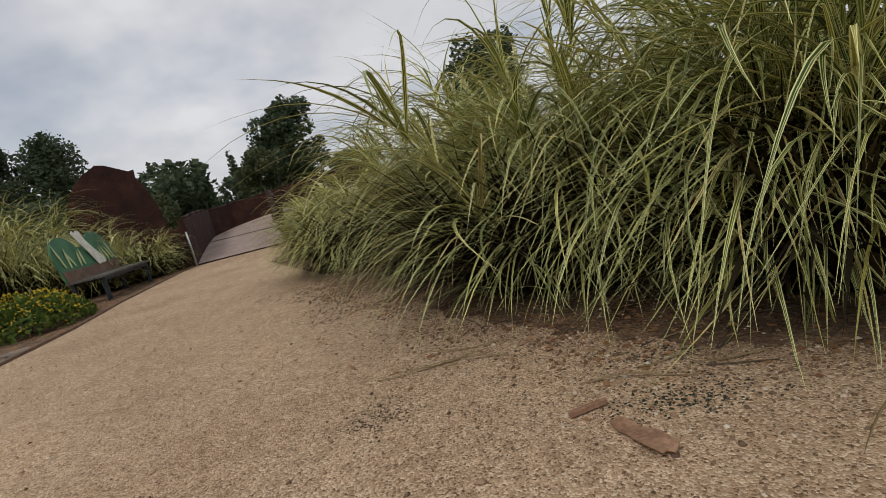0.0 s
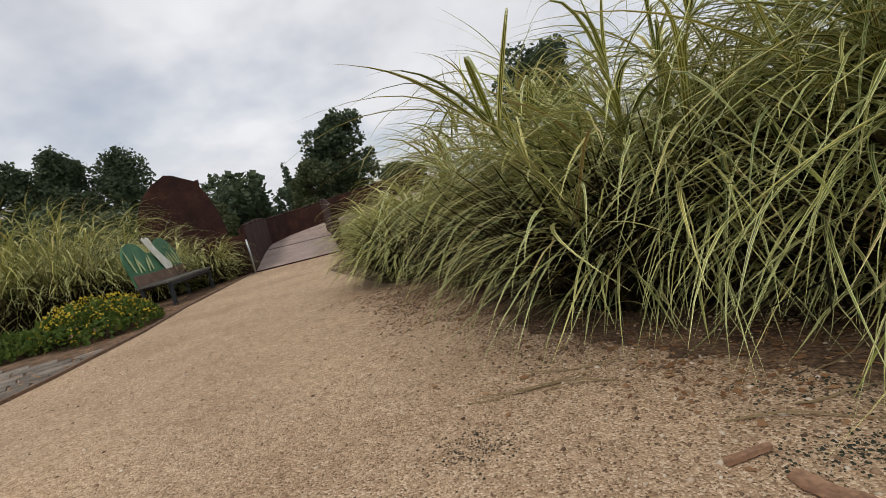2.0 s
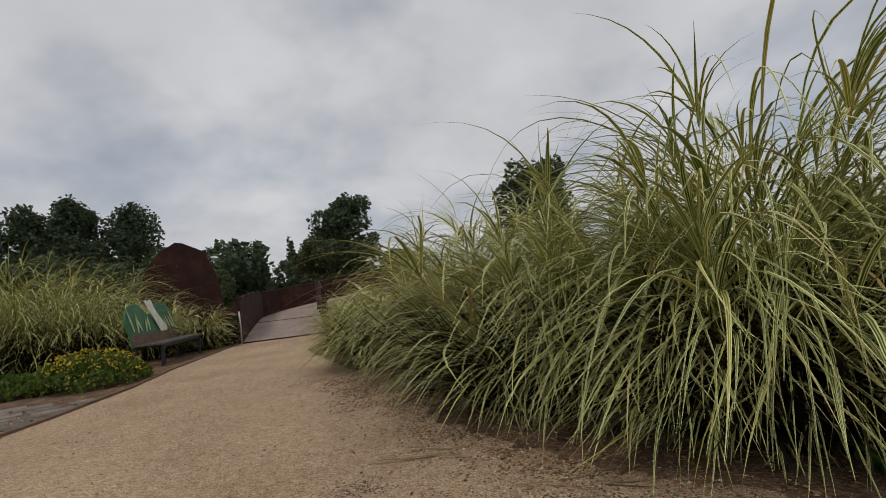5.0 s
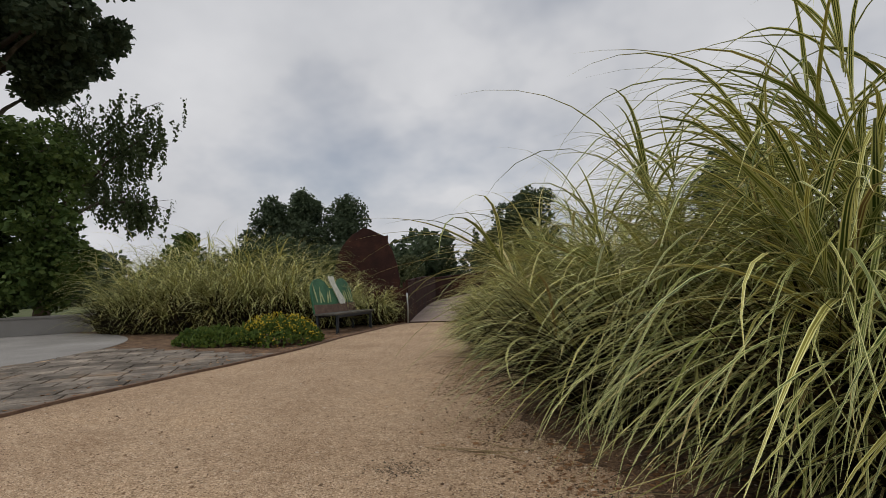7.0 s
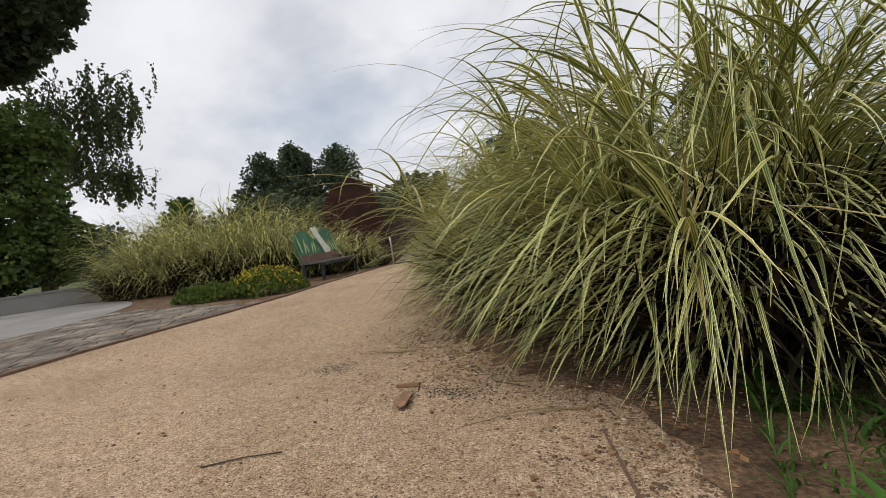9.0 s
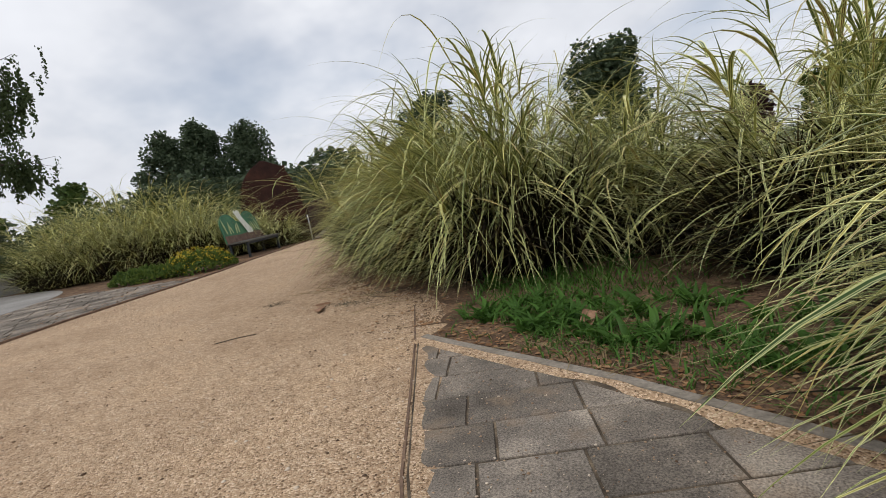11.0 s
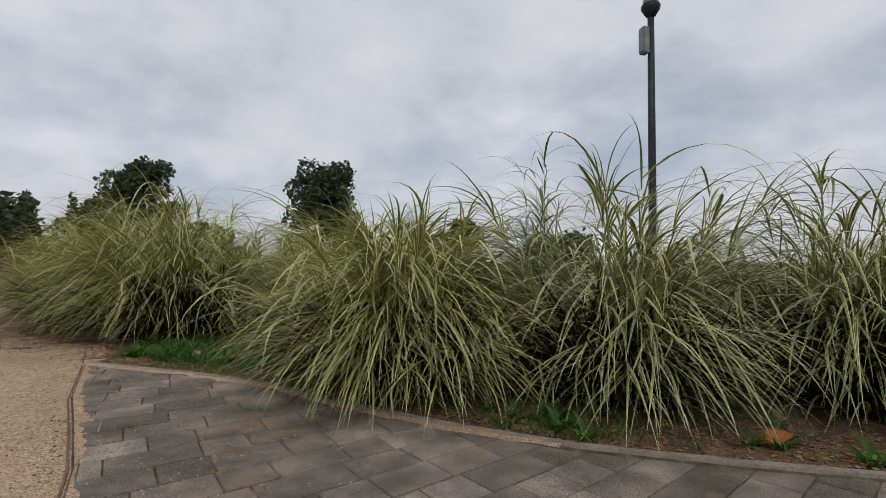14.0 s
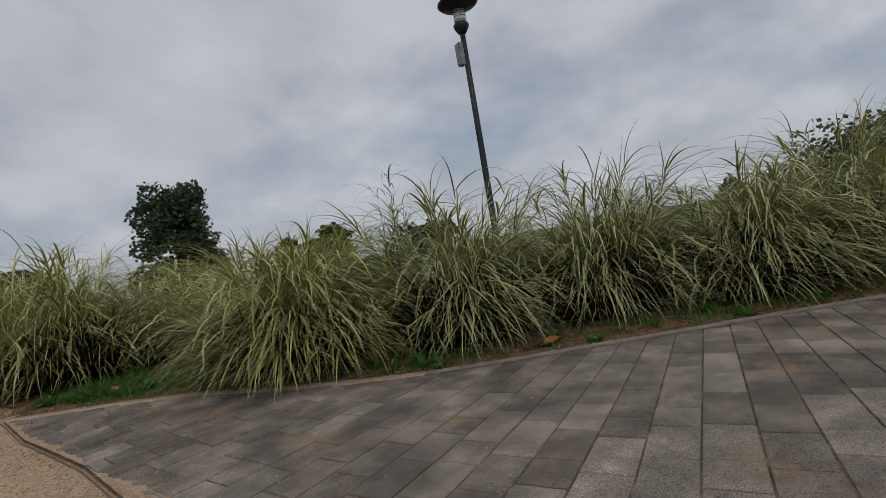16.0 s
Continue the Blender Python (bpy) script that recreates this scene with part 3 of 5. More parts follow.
GREEN_LABEL = "large arching variegated ornamental grass, green striped with cream, drooping over its foot"
CLUMPS = [
    # x, y, size, seed, yellowish, upright, leaves, bias
    (-2.0, 8.7, 1.25, 11, 1, 0.25, 1300, None),
    (-1.15, 5.95, 1.48, 12, 1, 0.2, 4200, None),
    (0.05, 4.8, 2.15, 13, 0, 0.35, 3300, None),
    (0.88, 3.32, 2.42, 14, 0, 0.34, 5000, None),
    (2.1, 2.32, 2.55, 15, 0, 0.4, 5600, -2.3),
    (3.5, 2.45, 2.1, 16, 0, 0.5, 1700, None),
    (4.82, -1.52, 1.88, 17, 0, 0.36, 6400, -2.0),
    (6.56, -2.22, 2.08, 18, 0, 0.55, 3600, -2.0),
    (8.2, -2.92, 2.08, 19, 0, 0.55, 3600, -2.0),
    (9.42, -4.05, 1.85, 20, 0, 0.34, 3600, -2.2),
    (10.8, -4.6, 2.2, 21, 0, 0.45, 2200, -2.2),
    (12.5, -5.7, 2.3, 22, 0, 0.45, 1500, None),
    (4.55, 1.0, 2.1, 27, 0, 0.4, 3600, None),
    (5.9, 1.6, 1.7, 23, 0, 0.45, 900, None),
    (8.5, 0.6, 1.9, 24, 0, 0.45, 900, None),
    (11.2, -0.9, 2.0, 25, 0, 0.45, 900, None),
    (1.9, 5.1, 2.05, 26, 0, 0.45, 700, None),
]
for x, y, size, seed, yel, upr, n, bias in CLUMPS:
    lab = "arching yellow-green ornamental grass spilling onto the gravel path" if yel else GREEN_LABEL
    grass_clump((x, y), size, seed, BLADE_YELLOW if yel else BLADE_PALE if x > 6 else BLADE, lab, upr, n, 7, 1.0, bias, segs=8 if n > 3400 else 6, sweep=26 if bias and size > 2.4 else 0)
LEFT_CLUMPS = [(-13.2, 8.3, 3.0, 31), (-12.2, 8.6, 3.5, 32), (-11.1, 8.9, 3.6, 33), (-10.0, 9.3, 3.55, 34), (-8.9, 9.6, 2.9, 35), (-7.8, 10.0, 1.5, 39), (-7.1, 11.0, 1.35, 36), (-11.4, 10.3, 2.7, 37), (-8.6, 11.6, 1.9, 38)]
for x, y, size, seed in LEFT_CLUMPS:
    grass_clump((x, y), size, seed, BLADE_YELLOW, "dense mounded yellow-green ornamental grass behind the bench", 0.2, 1750, 8, 1.15, None, "grasses behind the bench", 5)


def reed(at, h, seed):
    t = thing("tall_reed_grass", (*at, 0), "tall upright blue-green reed grass above the arching clumps", "grass")
    leaves, stalks = culms(seed, 16, 150, 0.2, (0.5 * h, 0.9 * h), (1, 11), (0.25 * h, 0.45 * h), (0.014, 0.026), 7, None, 0.9)
    put_mesh("leaves", arrays_mesh("leaves", *leaves), REED, t)
    put_mesh("stalks", arrays_mesh("stalks", *stalks), REED, t)
    return t


reed((6.1, -1.75), 2.5, 51)


# ---------------------------------------------------------------- trees
def leaf_cards(rs, centres, size, droop=0.0):
    """A small bent leaf spray at each centre: two quads folded along the middle."""
    n = len(centres)
    a = rs.uniform(0, 2 * np.pi, n)
    el = rs.uniform(-0.9, 0.9, n) - droop
    d = np.stack([np.cos(a) * np.cos(el), np.sin(a) * np.cos(el), np.sin(el)], 1)
    r = rs.normal(size=(n, 3))
    s = np.cross(d, r)
    s /= np.linalg.norm(s, axis=1)[:, None] + 1e-9
    nn = np.cross(d, s)
    L = (size * rs.uniform(0.6, 1.4, n))[:, None]
    W = L * rs.uniform(0.28, 0.5, n)[:, None]
    v = np.stack([centres, centres + d * L * 0.5 + s * W, centres + d * L + nn * L * 0.15, centres + d * L * 0.45 - s * W], 1)
    f = np.arange(4 * n).reshape(n, 4)
    return v.reshape(-1, 3), f


def crown_points(rs, n, lobes):
    w = np.array([l[3] ** 2 for l in lobes])
    pick = rs.choice(len(lobes), n, p=w / w.sum())
    L = np.array(lobes)[pick]
    u = rs.normal(size=(n, 3))
    u /= np.linalg.norm(u, axis=1)[:, None]
    r = rs.uniform(0.35, 1.0, n) ** 0.5 * (1 + 0.05 * rs.normal(size=n))
    p = L[:, :3] + u * r[:, None] * L[:, 3:4] * np.array([1, 1, 1]) * np.stack([np.ones(n), np.ones(n), L[:, 4]], 1)
    return p


def tree(name, at, h, w, seed, mat, label, style="round", n=5000, leaf=0.5, category="tree"):
    rs = np.random.RandomState(seed)
    t = thing(name, (*at, 0.0), label, category)
    lobes = []
    if style == "column":
        for i in range(110):
            z = rs.uniform(0.03, 0.97)
            half = 0.5 * w * min(1.0, 1.25 * (1 - z) ** 0.55, 0.62 + 0.9 * z)
            a, off = rs.uniform(0, 6.28), half * rs.uniform(0.0, 0.92) ** 0.6
            lobes.append((off * math.cos(a), off * math.sin(a), h * z, w * rs.uniform(0.065, 0.14), rs.uniform(1.1, 1.7)))
    elif style == "high":
        for i in range(90):
            z = rs.uniform(0.52, 0.96)
            a, off = rs.uniform(0, 6.28), 0.5 * w * rs.uniform(0.1, 0.95) ** 0.6 * min(1.0, 2.6 * (1 - z) + 0.35, 0.45 + 4.0 * (z - 0.52))
            lobes.append((off * math.cos(a), off * math.sin(a), h * z, w * rs.uniform(0.05, 0.105), 0.9))
    elif style == "cone":
        for i in range(14):
            z = h * (0.1 + 0.86 * i / 13)
            k = (1 - i / 13.5) ** 0.8 * 0.42 + 0.05
            a, off = rs.uniform(0, 6.28), rs.uniform(0.0, 0.35) * w * k
            lobes.append((off * math.cos(a), off * math.sin(a), z, w * k * rs.uniform(0.7, 1.1), 1.3))
    else:
        for i in range(64):
            a = rs.uniform(0, 6.28)
            z = rs.uniform(0.14, 0.93)
            k = math.sqrt(max(0.08, 1 - ((z - 0.45) / 0.55) ** 2))
            off = rs.uniform(0.2, 0.88) * w * 0.5 * k
            lobes.append((off * math.cos(a), off * math.sin(a), h * z, w * rs.uniform(0.075, 0.165), 0.95))
    top = max(l[2] + l[3] * l[4] for l in lobes)
    lobes = [(a, b, c * h / top, d, e) for a, b, c, d, e in lobes]
    tr = [(0, 0, -0.1), (0.02 * w, 0, h * 0.3), (-0.02 * w, 0.02 * w, h * 0.6), (0, 0, h * 0.88)]
    rad = h * 0.018
    bm = tube(tr, [rad * 1.3, rad, rad * 0.65, rad * 0.15])
    for l in lobes[:: max(2, len(lobes) // 20)]:
        z0 = max(0.15 * h, l[2] - 0.2 * h)
        merge(bm, tube([(0, 0, z0), (l[0] * 0.5, l[1] * 0.5, (z0 + l[2]) / 2 + 0.02 * h), (l[0], l[1], l[2])], [rad * 0.4, rad * 0.25, rad * 0.08], 5))
    part("trunk", bm, BARK, t)
    v, f = leaf_cards(rs, crown_points(rs, n, lobes), leaf)
    put_mesh("crown", arrays_mesh("crown", v, f, None, False), mat, t)
    return t


FAR = "tall dark-green poplar far beyond the garden"
tree("poplar_tree", (-66.6, 65.8), 19.2, 13.2, 101, TREE_DARK, FAR, "column", 15000, 0.5)
tree("poplar_tree", (-62.4, 69.9), 20.5, 12.6, 102, TREE_DARK, FAR, "column", 15000, 0.5)
tree("poplar_tree", (-56.0, 74.8), 19.8, 13.2, 103, TREE_DARK, FAR, "column", 15000, 0.5)
tree("poplar_tree", (-36.0, 76.3), 11.2, 5.4, 104, TREE_DARK, "slender dark conical tree beyond the bridge", "cone", 4000, 0.6)
tree("poplar_tree", (-38.6, 75.6), 8.9, 4.2, 114, TREE_DARK, "slender dark conical tree beyond the bridge", "cone", 3000, 0.6)
tree("poplar_tree", (-30.6, 77.2), 11.4, 2.6, 118, TREE_DARK, "slender dark conical tree beyond the bridge", "cone", 2500, 0.5)
tree("broadleaf_tree", (-16.9, 62.0), 14.0, 10.0, 105, TREE_DARK, "broad dark-green tree beyond the bridge", "round", 14000, 0.42)
tree("broadleaf_tree", (-19.6, 55.7), 8.1, 6.0, 106, TREE_OLIVE, "olive-green rounded tree beyond the bridge", "round", 9000, 0.32)
tree("broadleaf_tree", (-29.6, 51.0), 5.2, 5.6, 107, TREE_OLIVE, "low olive-green tree behind the steel sculpture", "round", 9000, 0.32)
tree("broadleaf_tree", (4.9, 33.7), 9.1, 7.2, 108, TREE_DARK, "dense rounded dark-green tree behind the grasses", "round", 14000, 0.28)
tree("broadleaf_tree", (-88, 64.3), 14.0, 9.0, 109, TREE_GREEN, "distant green tree on the horizon", "round", 3000, 0.8)
tree("broadleaf_tree", (9.6, 12.9), 2.8, 2.4, 110, TREE_GREEN, "small green tree behind the grasses", "round", 3000, 0.22)
tree("purple_tree", (10.05, 23.1), 3.1, 2.2, 111, TREE_PURPLE, "small purple-leaved tree behind the grasses", "round", 2500, 0.25)
tree("broadleaf_tree", (19.0, 21.9), 3.0, 6.0, 112, TREE_DARK, "low dark-green bushy tree behind the grasses", "round", 5000, 0.3)
tree("broadleaf_tree", (20.6, -1.4), 2.7, 6.0, 113, TREE_DARK, "dark green bushy tree behind the grasses", "round", 9000, 0.13)
tree("conifer_tree", (34.1, 9.9), 2.3, 2.4, 115, TREE_DARK, "small dark conifer in the distance", "cone", 2500, 0.3)
tree("broadleaf_tree", (-22.9, 7.4), 19.0, 11.5, 116, TREE_DARK, "tall dark-green tree shading the concrete apron", "high", 50000, 0.26)
tree("evergreen_shrub", (-17.8, 6.5), 7.0, 5.4, 117, TREE_GREEN, "tall dense olive-green shrub beside the apron", "round", 26000, 0.18, "shrub")


def willow(at, h, seed):
    rs = np.random.RandomState(seed)
    t = thing("willow_tree", (*at, 0), "weeping willow with hanging feathery branches", "tree")
    fork = np.array([0.0, 0.3, h * 0.42])
    bm = tube([(0, 0, -0.1), (0.2, 0.1, h * 0.22), tuple(fork), (-0.6, 0.3, h * 0.75)], [0.38, 0.3, 0.24, 0.08])
    limbs = [(5.9, 1.0, 9.7, 1.25, 95), (7.0, 1.0, 8.6, 0.9, 60), (6.4, 1.2, 5.3, 0.7, 90), (3.2, 1.0, 7.0, 0.8, 60), (1.4, 0.8, 10.5, 1.3, 90), (0.2, 1.0, 8.8, 1.3, 70), (-3.0, 2.0, 9.5, 1.5, 60), (-2.0, -3.0, 8.0, 1.5, 50), (1.0, 4.0, 9.0, 1.5, 50)]
    cs = []
    for x, y, z, spread, strands in limbs:
        end = np.array([x, y, z])
        mid = fork + (end - fork) * 0.55 + np.array([0, 0, 0.5])
        merge(bm, tube([tuple(fork), tuple(mid), tuple(end)], [0.13, 0.07, 0.02], 5))
        for j in range(strands):
            k = rs.uniform(0.0, 1.0) ** 0.7
            b = mid + (end - mid) * k + np.clip(rs.normal(0, 0.55, 3), -1.2, 1.2) * spread * np.array([1, 1, 0.75])
            ln = rs.uniform(0.25, 1.5)
            m = int(ln / 0.04)
            out = rs.normal(0, 0.16, 2)
            q = np.linspace(0, 1, m)
            cs.append(b[None] + np.stack([out[0] * q + rs.normal(0, 0.05, m), out[1] * q + rs.normal(0, 0.05, m), -ln * q], 1))
            if j % 6 == 0:
                merge(bm, tube([tuple(mid + (end - mid) * k), tuple(b)], [0.018, 0.008], 4))
    part("trunk", bm, BARK, t)
    v, f = leaf_cards(rs, np.concatenate(cs), 0.16, 1.0)
    put_mesh("crown", arrays_mesh("crown", v, f, None, False), WILLOW, t)


willow((-27.0, 12.0), 11.5, 121)


def belt(name, line, h, depth, seed, n, leaf, mat, label):
    """A far wood's edge: uneven lobes along a line."""
    rs = np.random.RandomState(seed)
    lobes = []
    for (x0, y0), (x1, y1) in zip(line, line[1:]):
        m = int(math.hypot(x1 - x0, y1 - y0) / 2.2) + 1
        for i in range(m):
            k = (i + rs.uniform()) / m
            z = h * rs.uniform(0.25, 0.8)
            lobes.append((x0 + k * (x1 - x0) + rs.normal(0, depth), y0 + k * (y1 - y0) + rs.normal(0, depth), z, h * rs.uniform(0.2, 0.36), 1.0))
            lobes.append((x0 + k * (x1 - x0) + rs.normal(0, depth), y0 + k * (y1 - y0) + rs.normal(0, depth), h * 0.2, h * 0.3, 1.0))
    v, f = leaf_cards(rs, crown_points(rs, n, lobes), leaf)
    return tagged(put_mesh(name, arrays_mesh(name, v, f, None, False), mat), label, "trees", kind="stuff")


belt("far_woods", [(-95, 38), (-75, 54), (-52, 60), (-36, 60), (-28, 58)], 8.8, 1.6, 131, 30000, 0.75, TREE_DARK, "dark mixed woodland edge far behind the garden")
belt("far_woods", [(-42, 70), (-24, 72), (-8, 74)], 7.0, 1.4, 132, 14000, 0.65, TREE_DARK, "dark mixed woodland edge beyond the bridge")


# ---------------------------------------------------------------- bench with a painted back
def bench(at, rz):
    L, D, H = 2.0, 0.6, 0.45
    t = thing("garden_bench", (*at, 0), "low dark wooden bench with a green vegetable-painted back beside the path", "bench", rz=rz)
    for i in range(4):
        part("seat_slat", box_bm((L, 0.136, 0.04), (L / 2, 0.075 + i * 0.15, H), 0.006), WOOD, t)
    for x in (0.12, L - 0.12):
        for y in (0.05, D - 0.05):
            part("leg", box_bm((0.06, 0.06, H - 0.02), (x, y, (H - 0.02) / 2), 0.005), IRON, t)
    part("rail", box_bm((L - 0.2, 0.045, 0.06), (L / 2, 0.05, H - 0.05), 0.005), IRON, t)
    part("rail", box_bm((L - 0.2, 0.045, 0.06), (L / 2, D - 0.05, H - 0.05), 0.005), IRON, t)

    def upright(outline, th, y, mat, name, label=""):
        bm = slab(outline, 0, th, 0)
        bm.transform(pose(0, y, H + 0.02, 90 - 12, 0, 0))
        return part(name, bm, mat, back if name != "backrest" else t, label)
    W = L
    arch = [(0.0, 0.0), (W, 0.0), (W, 0.42)]
    arch += [(W - 0.42 + 0.42 * math.cos(a), 0.45 + 0.40 * math.sin(a)) for a in [math.pi * i / 14 for i in range(1, 13)]]
    arch += [(W * 0.5, 0.58)]
    arch += [(0.44 + 0.44 * math.cos(a), 0.42 + 0.40 * math.sin(a)) for a in [math.pi * i / 14 for i in range(2, 14)]]
    arch += [(0.0, 0.42)]
    back = None
    back = upright(arch, 0.035, D - 0.02, PAINT_GREEN, "backrest", "green painted board with two rounded tops")
    upright([(-0.01, 0.0), (W + 0.01, 0.0), (W + 0.01, 0.2), (W * 0.7, 0.22), (W * 0.4, 0.19), (-0.01, 0.21)], 0.01, D - 0.072, PAINT_BROWN, "soil_band", "brown painted band")
    stalk = [(W * 0.60, 0.19), (W * 0.74, 0.19), (W * 0.74, 0.32), (W * 0.66, 0.5), (W * 0.59, 0.7), (W * 0.57, 0.88), (W * 0.52, 0.9), (W * 0.49, 0.85), (W * 0.46, 0.91), (W * 0.43, 0.86), (W * 0.47, 0.68), (W * 0.54, 0.45)]
    upright(stalk, 0.014, D - 0.077, PAINT_WHITE, "painted_stalk", "white painted stalk rising above the board")
    rs = np.random.RandomState(5)
    for cx in (0.2, 0.34, 0.5, 0.66, 0.8, 1.55, 1.68, 1.8, 1.9):
        x0, hh, sk = cx + rs.uniform(-0.03, 0.03), rs.uniform(0.25, 0.48), rs.uniform(-0.12, 0.12)
        z0 = 0.22 + rs.uniform(0, 0.05)
        upright([(x0 - 0.02, z0), (x0 + 0.02, z0), (x0 + 0.035 + sk * 0.5, z0 + hh * 0.5), (x0 + sk, z0 + hh), (x0 - 0.035 + sk * 0.5, z0 + hh * 0.55)], 0.006, D - 0.0655, PAINT_PALE, "painted_leaf", "pale green painted leaf")
    return t


bench((-6.05, 8.05), 100)


# ---------------------------------------------------------------- weathered steel sculpture and footbridge
def steel_disc():
    t = thing("steel_sculpture", (-9.65, 14.4, 0), "huge upright rust-brown weathered steel slab with a ragged round outline", "sculpture", rz=36)
    outline = [(-1.05, -0.05), (1.05, -0.05), (1.28, 0.7), (1.32, 1.4), (1.22, 2.0), (1.05, 2.55), (0.86, 2.95), (0.88, 3.2), (0.72, 3.17), (0.45, 3.3), (0.12, 3.46), (-0.12, 3.5), (-0.3, 3.38), (-0.55, 3.24), (-0.8, 2.98), (-1.0, 2.7), (-1.16, 2.3), (-1.28, 1.7), (-1.3, 1.1), (-1.2, 0.5)]
    bm = slab([(x * 0.93, z * 0.945) for x, z in outline], 0, 0.22, 0.02)
    bm.transform(pose(0, 0.11, 0, 90, 0, 0))
    part("plate", bm, RUST, t)
    part("base_plate", box_bm((2.3, 0.6, 0.05), (0, 0, 0.0), 0.01), RUST, t)


steel_disc()

BR = Vector((-0.34, 0.94, 0)).normalized()
BP = Vector((BR.y, -BR.x, 0))


def bridge():
    t = thing("footbridge", (-6.25, 11.5, 0), "arched footbridge with a pinkish deck between rust-brown steel parapets", "bridge")
    def rise(s):
        return 0.02 + 0.43 * math.sin(min(1.0, s / 7.0) * math.pi / 2)
    # the left edge runs straight, then swings to the right and climbs
    left = [BR * d + Vector((0, 0, rise(d))) for d in (0, 1.3, 2.6, 3.9, 5.2, 6.4)]
    p = left[-1].copy()
    for i in range(1, 7):
        a = radians(110 - 88 * min(1.0, i / 3))
        p = p + Vector((1.25 * math.cos(a), 1.25 * math.sin(a), 0.14))
        left.append(p.copy())
    rows = []
    bm = bmesh.new()
    for i, q in enumerate(left):
        d = left[min(i + 1, len(left) - 1)] - left[max(i - 1, 0)]
        d.z = 0
        d.normalize()
        w = Vector((d.y, -d.x, 0)) * 2.2
        rows.append([bm.verts.new(q), bm.verts.new(q + w), bm.verts.new(q + w - Vector((0, 0, 0.3))), bm.verts.new(q - Vector((0, 0, 0.3)))])
    right = [r[1].co.copy() for r in rows]
    for r0, r1 in zip(rows, rows[1:]):
        for k in range(4):
            bm.faces.new((r0[k], r0[(k + 1) % 4], r1[(k + 1) % 4], r1[k]))
    bm.faces.new(rows[0])
    bm.faces.new(rows[-1][::-1])
    part("deck", bm, DECK, t)
    for i in (0, 3):
        q0, q1 = left[i], right[i]
        bm = strip([(q0.x, q0.y), (q1.x, q1.y)], 0.05, q0.z - 0.03, q0.z + 0.012)
        part("threshold" if i == 0 else "deck_joint", bm, RUST, t, "dark metal strip across the deck")
    for line, side, tall in ((left, -1, 1.14), (right[:6], 1, 1.14)):
        for i, (q0, q1) in enumerate(zip(line, line[1:])):
            d = (q1 - q0)
            o = Vector((d.y, -d.x, 0)).normalized() * 0.04
            h0 = tall - 0.045 * max(0, min(i, 7)) * (1 if side < 0 else 0)
            h1 = tall - 0.045 * max(0, min(i + 1, 7)) * (1 if side < 0 else 0)
            bm = bmesh.new()
            g0, g1 = q0 + d * 0.008, q1 - d * 0.008
            lo = [bm.verts.new(v - Vector((0, 0, 0.35))) for v in (g0 - o, g0 + o, g1 + o, g1 - o)]
            hi = [bm.verts.new(v + Vector((0, 0, h))) for v, h in ((g0 - o, h0), (g0 + o, h0), (g1 + o, h1), (g1 - o, h1))]
            bm.faces.new(lo[::-1])
            bm.faces.new(hi)
            for k in range(4):
                bm.faces.new((lo[k], lo[(k + 1) % 4], hi[(k + 1) % 4], hi[k]))
            part("parapet_panel", bm, RUST, t)
            q = q0 - o * side * -2.0
            part("post", box_bm((0.06, 0.06, h0 + 0.34), (q.x, q.y, q0.z + h0 / 2 - 0.15), 0.006, math.degrees(math.atan2(d.y, d.x))), RUST, t)
            part("handrail", tube([q0 + Vector((0, 0, h0 + 0.03)), q1 + Vector((0, 0, h1 + 0.03))], [0.04, 0.04], 8), RUST, t)
    ret = [(-0.9, -0.35), (0.0, -0.02)]
    part("end_panel", strip(ret, 0.07, -0.1, 1.0), RUST, t)
    e = -BR * 0.06 + Vector((0.05, -0.03, 0))
    part("pipe", tube([(e.x, e.y, -0.02), (e.x, e.y, 0.5), (e.x - 0.02, e.y, 0.86)], [0.022] * 3, 8), ALU, t, "pale upright metal pipe")


bridge()


# ---------------------------------------------------------------- street lamp
def street_lamp(at, h):
    t = thing("street_lamp", (*at, 0), "tall dark lamp post with a wide flat disc head", "lamp")
    k = 1.27

    def turned(profile, seg=24):
        return lathe([(r * k, h + z * k) for r, z in profile], seg)
    part("pole", lathe([(0.14, -0.05), (0.14, 0.3), (0.095, 0.36), (0.086, h * 0.5), (0.075, h - 0.9)], 16), IRON, t)
    part("collar", turned([(0.055, -0.8), (0.09, -0.78), (0.165, -0.66), (0.175, -0.6), (0.16, -0.57)]), IRON, t)
    cyl = part("light_cylinder", turned([(0.13, -0.57), (0.135, -0.5), (0.135, -0.27), (0.12, -0.25)]), ALU, t, "pale metallic cylinder under the disc")
    for z in (-0.5, -0.42, -0.34):
        part("ring", turned([(0.136, z - 0.008), (0.142, z - 0.004), (0.142, z + 0.004), (0.136, z + 0.008)]), GREYBOX, cyl)
    part("disc_head", turned([(0.1, -0.25), (0.40, -0.17), (0.455, -0.12), (0.45, -0.09), (0.3, -0.03), (0.08, 0.0)], 32), IRON, t)
    box = part("control_box", box_bm((0.16, 0.2, 0.64), (-0.17, 0.02, h - 1.6), 0.018), GREYBOX, t, "grey box strapped to the pole")
    part("box_lid", box_bm((0.02, 0.17, 0.56), (-0.258, 0.02, h - 1.6), 0.006), GREYBOX, box)
    for z in (-1.42, -1.8):
        part("bracket", box_bm((0.12, 0.07, 0.05), (-0.06, 0.02, h + z), 0.005), IRON, t)
    return t


street_lamp((11.75, 4.0), 7.95)


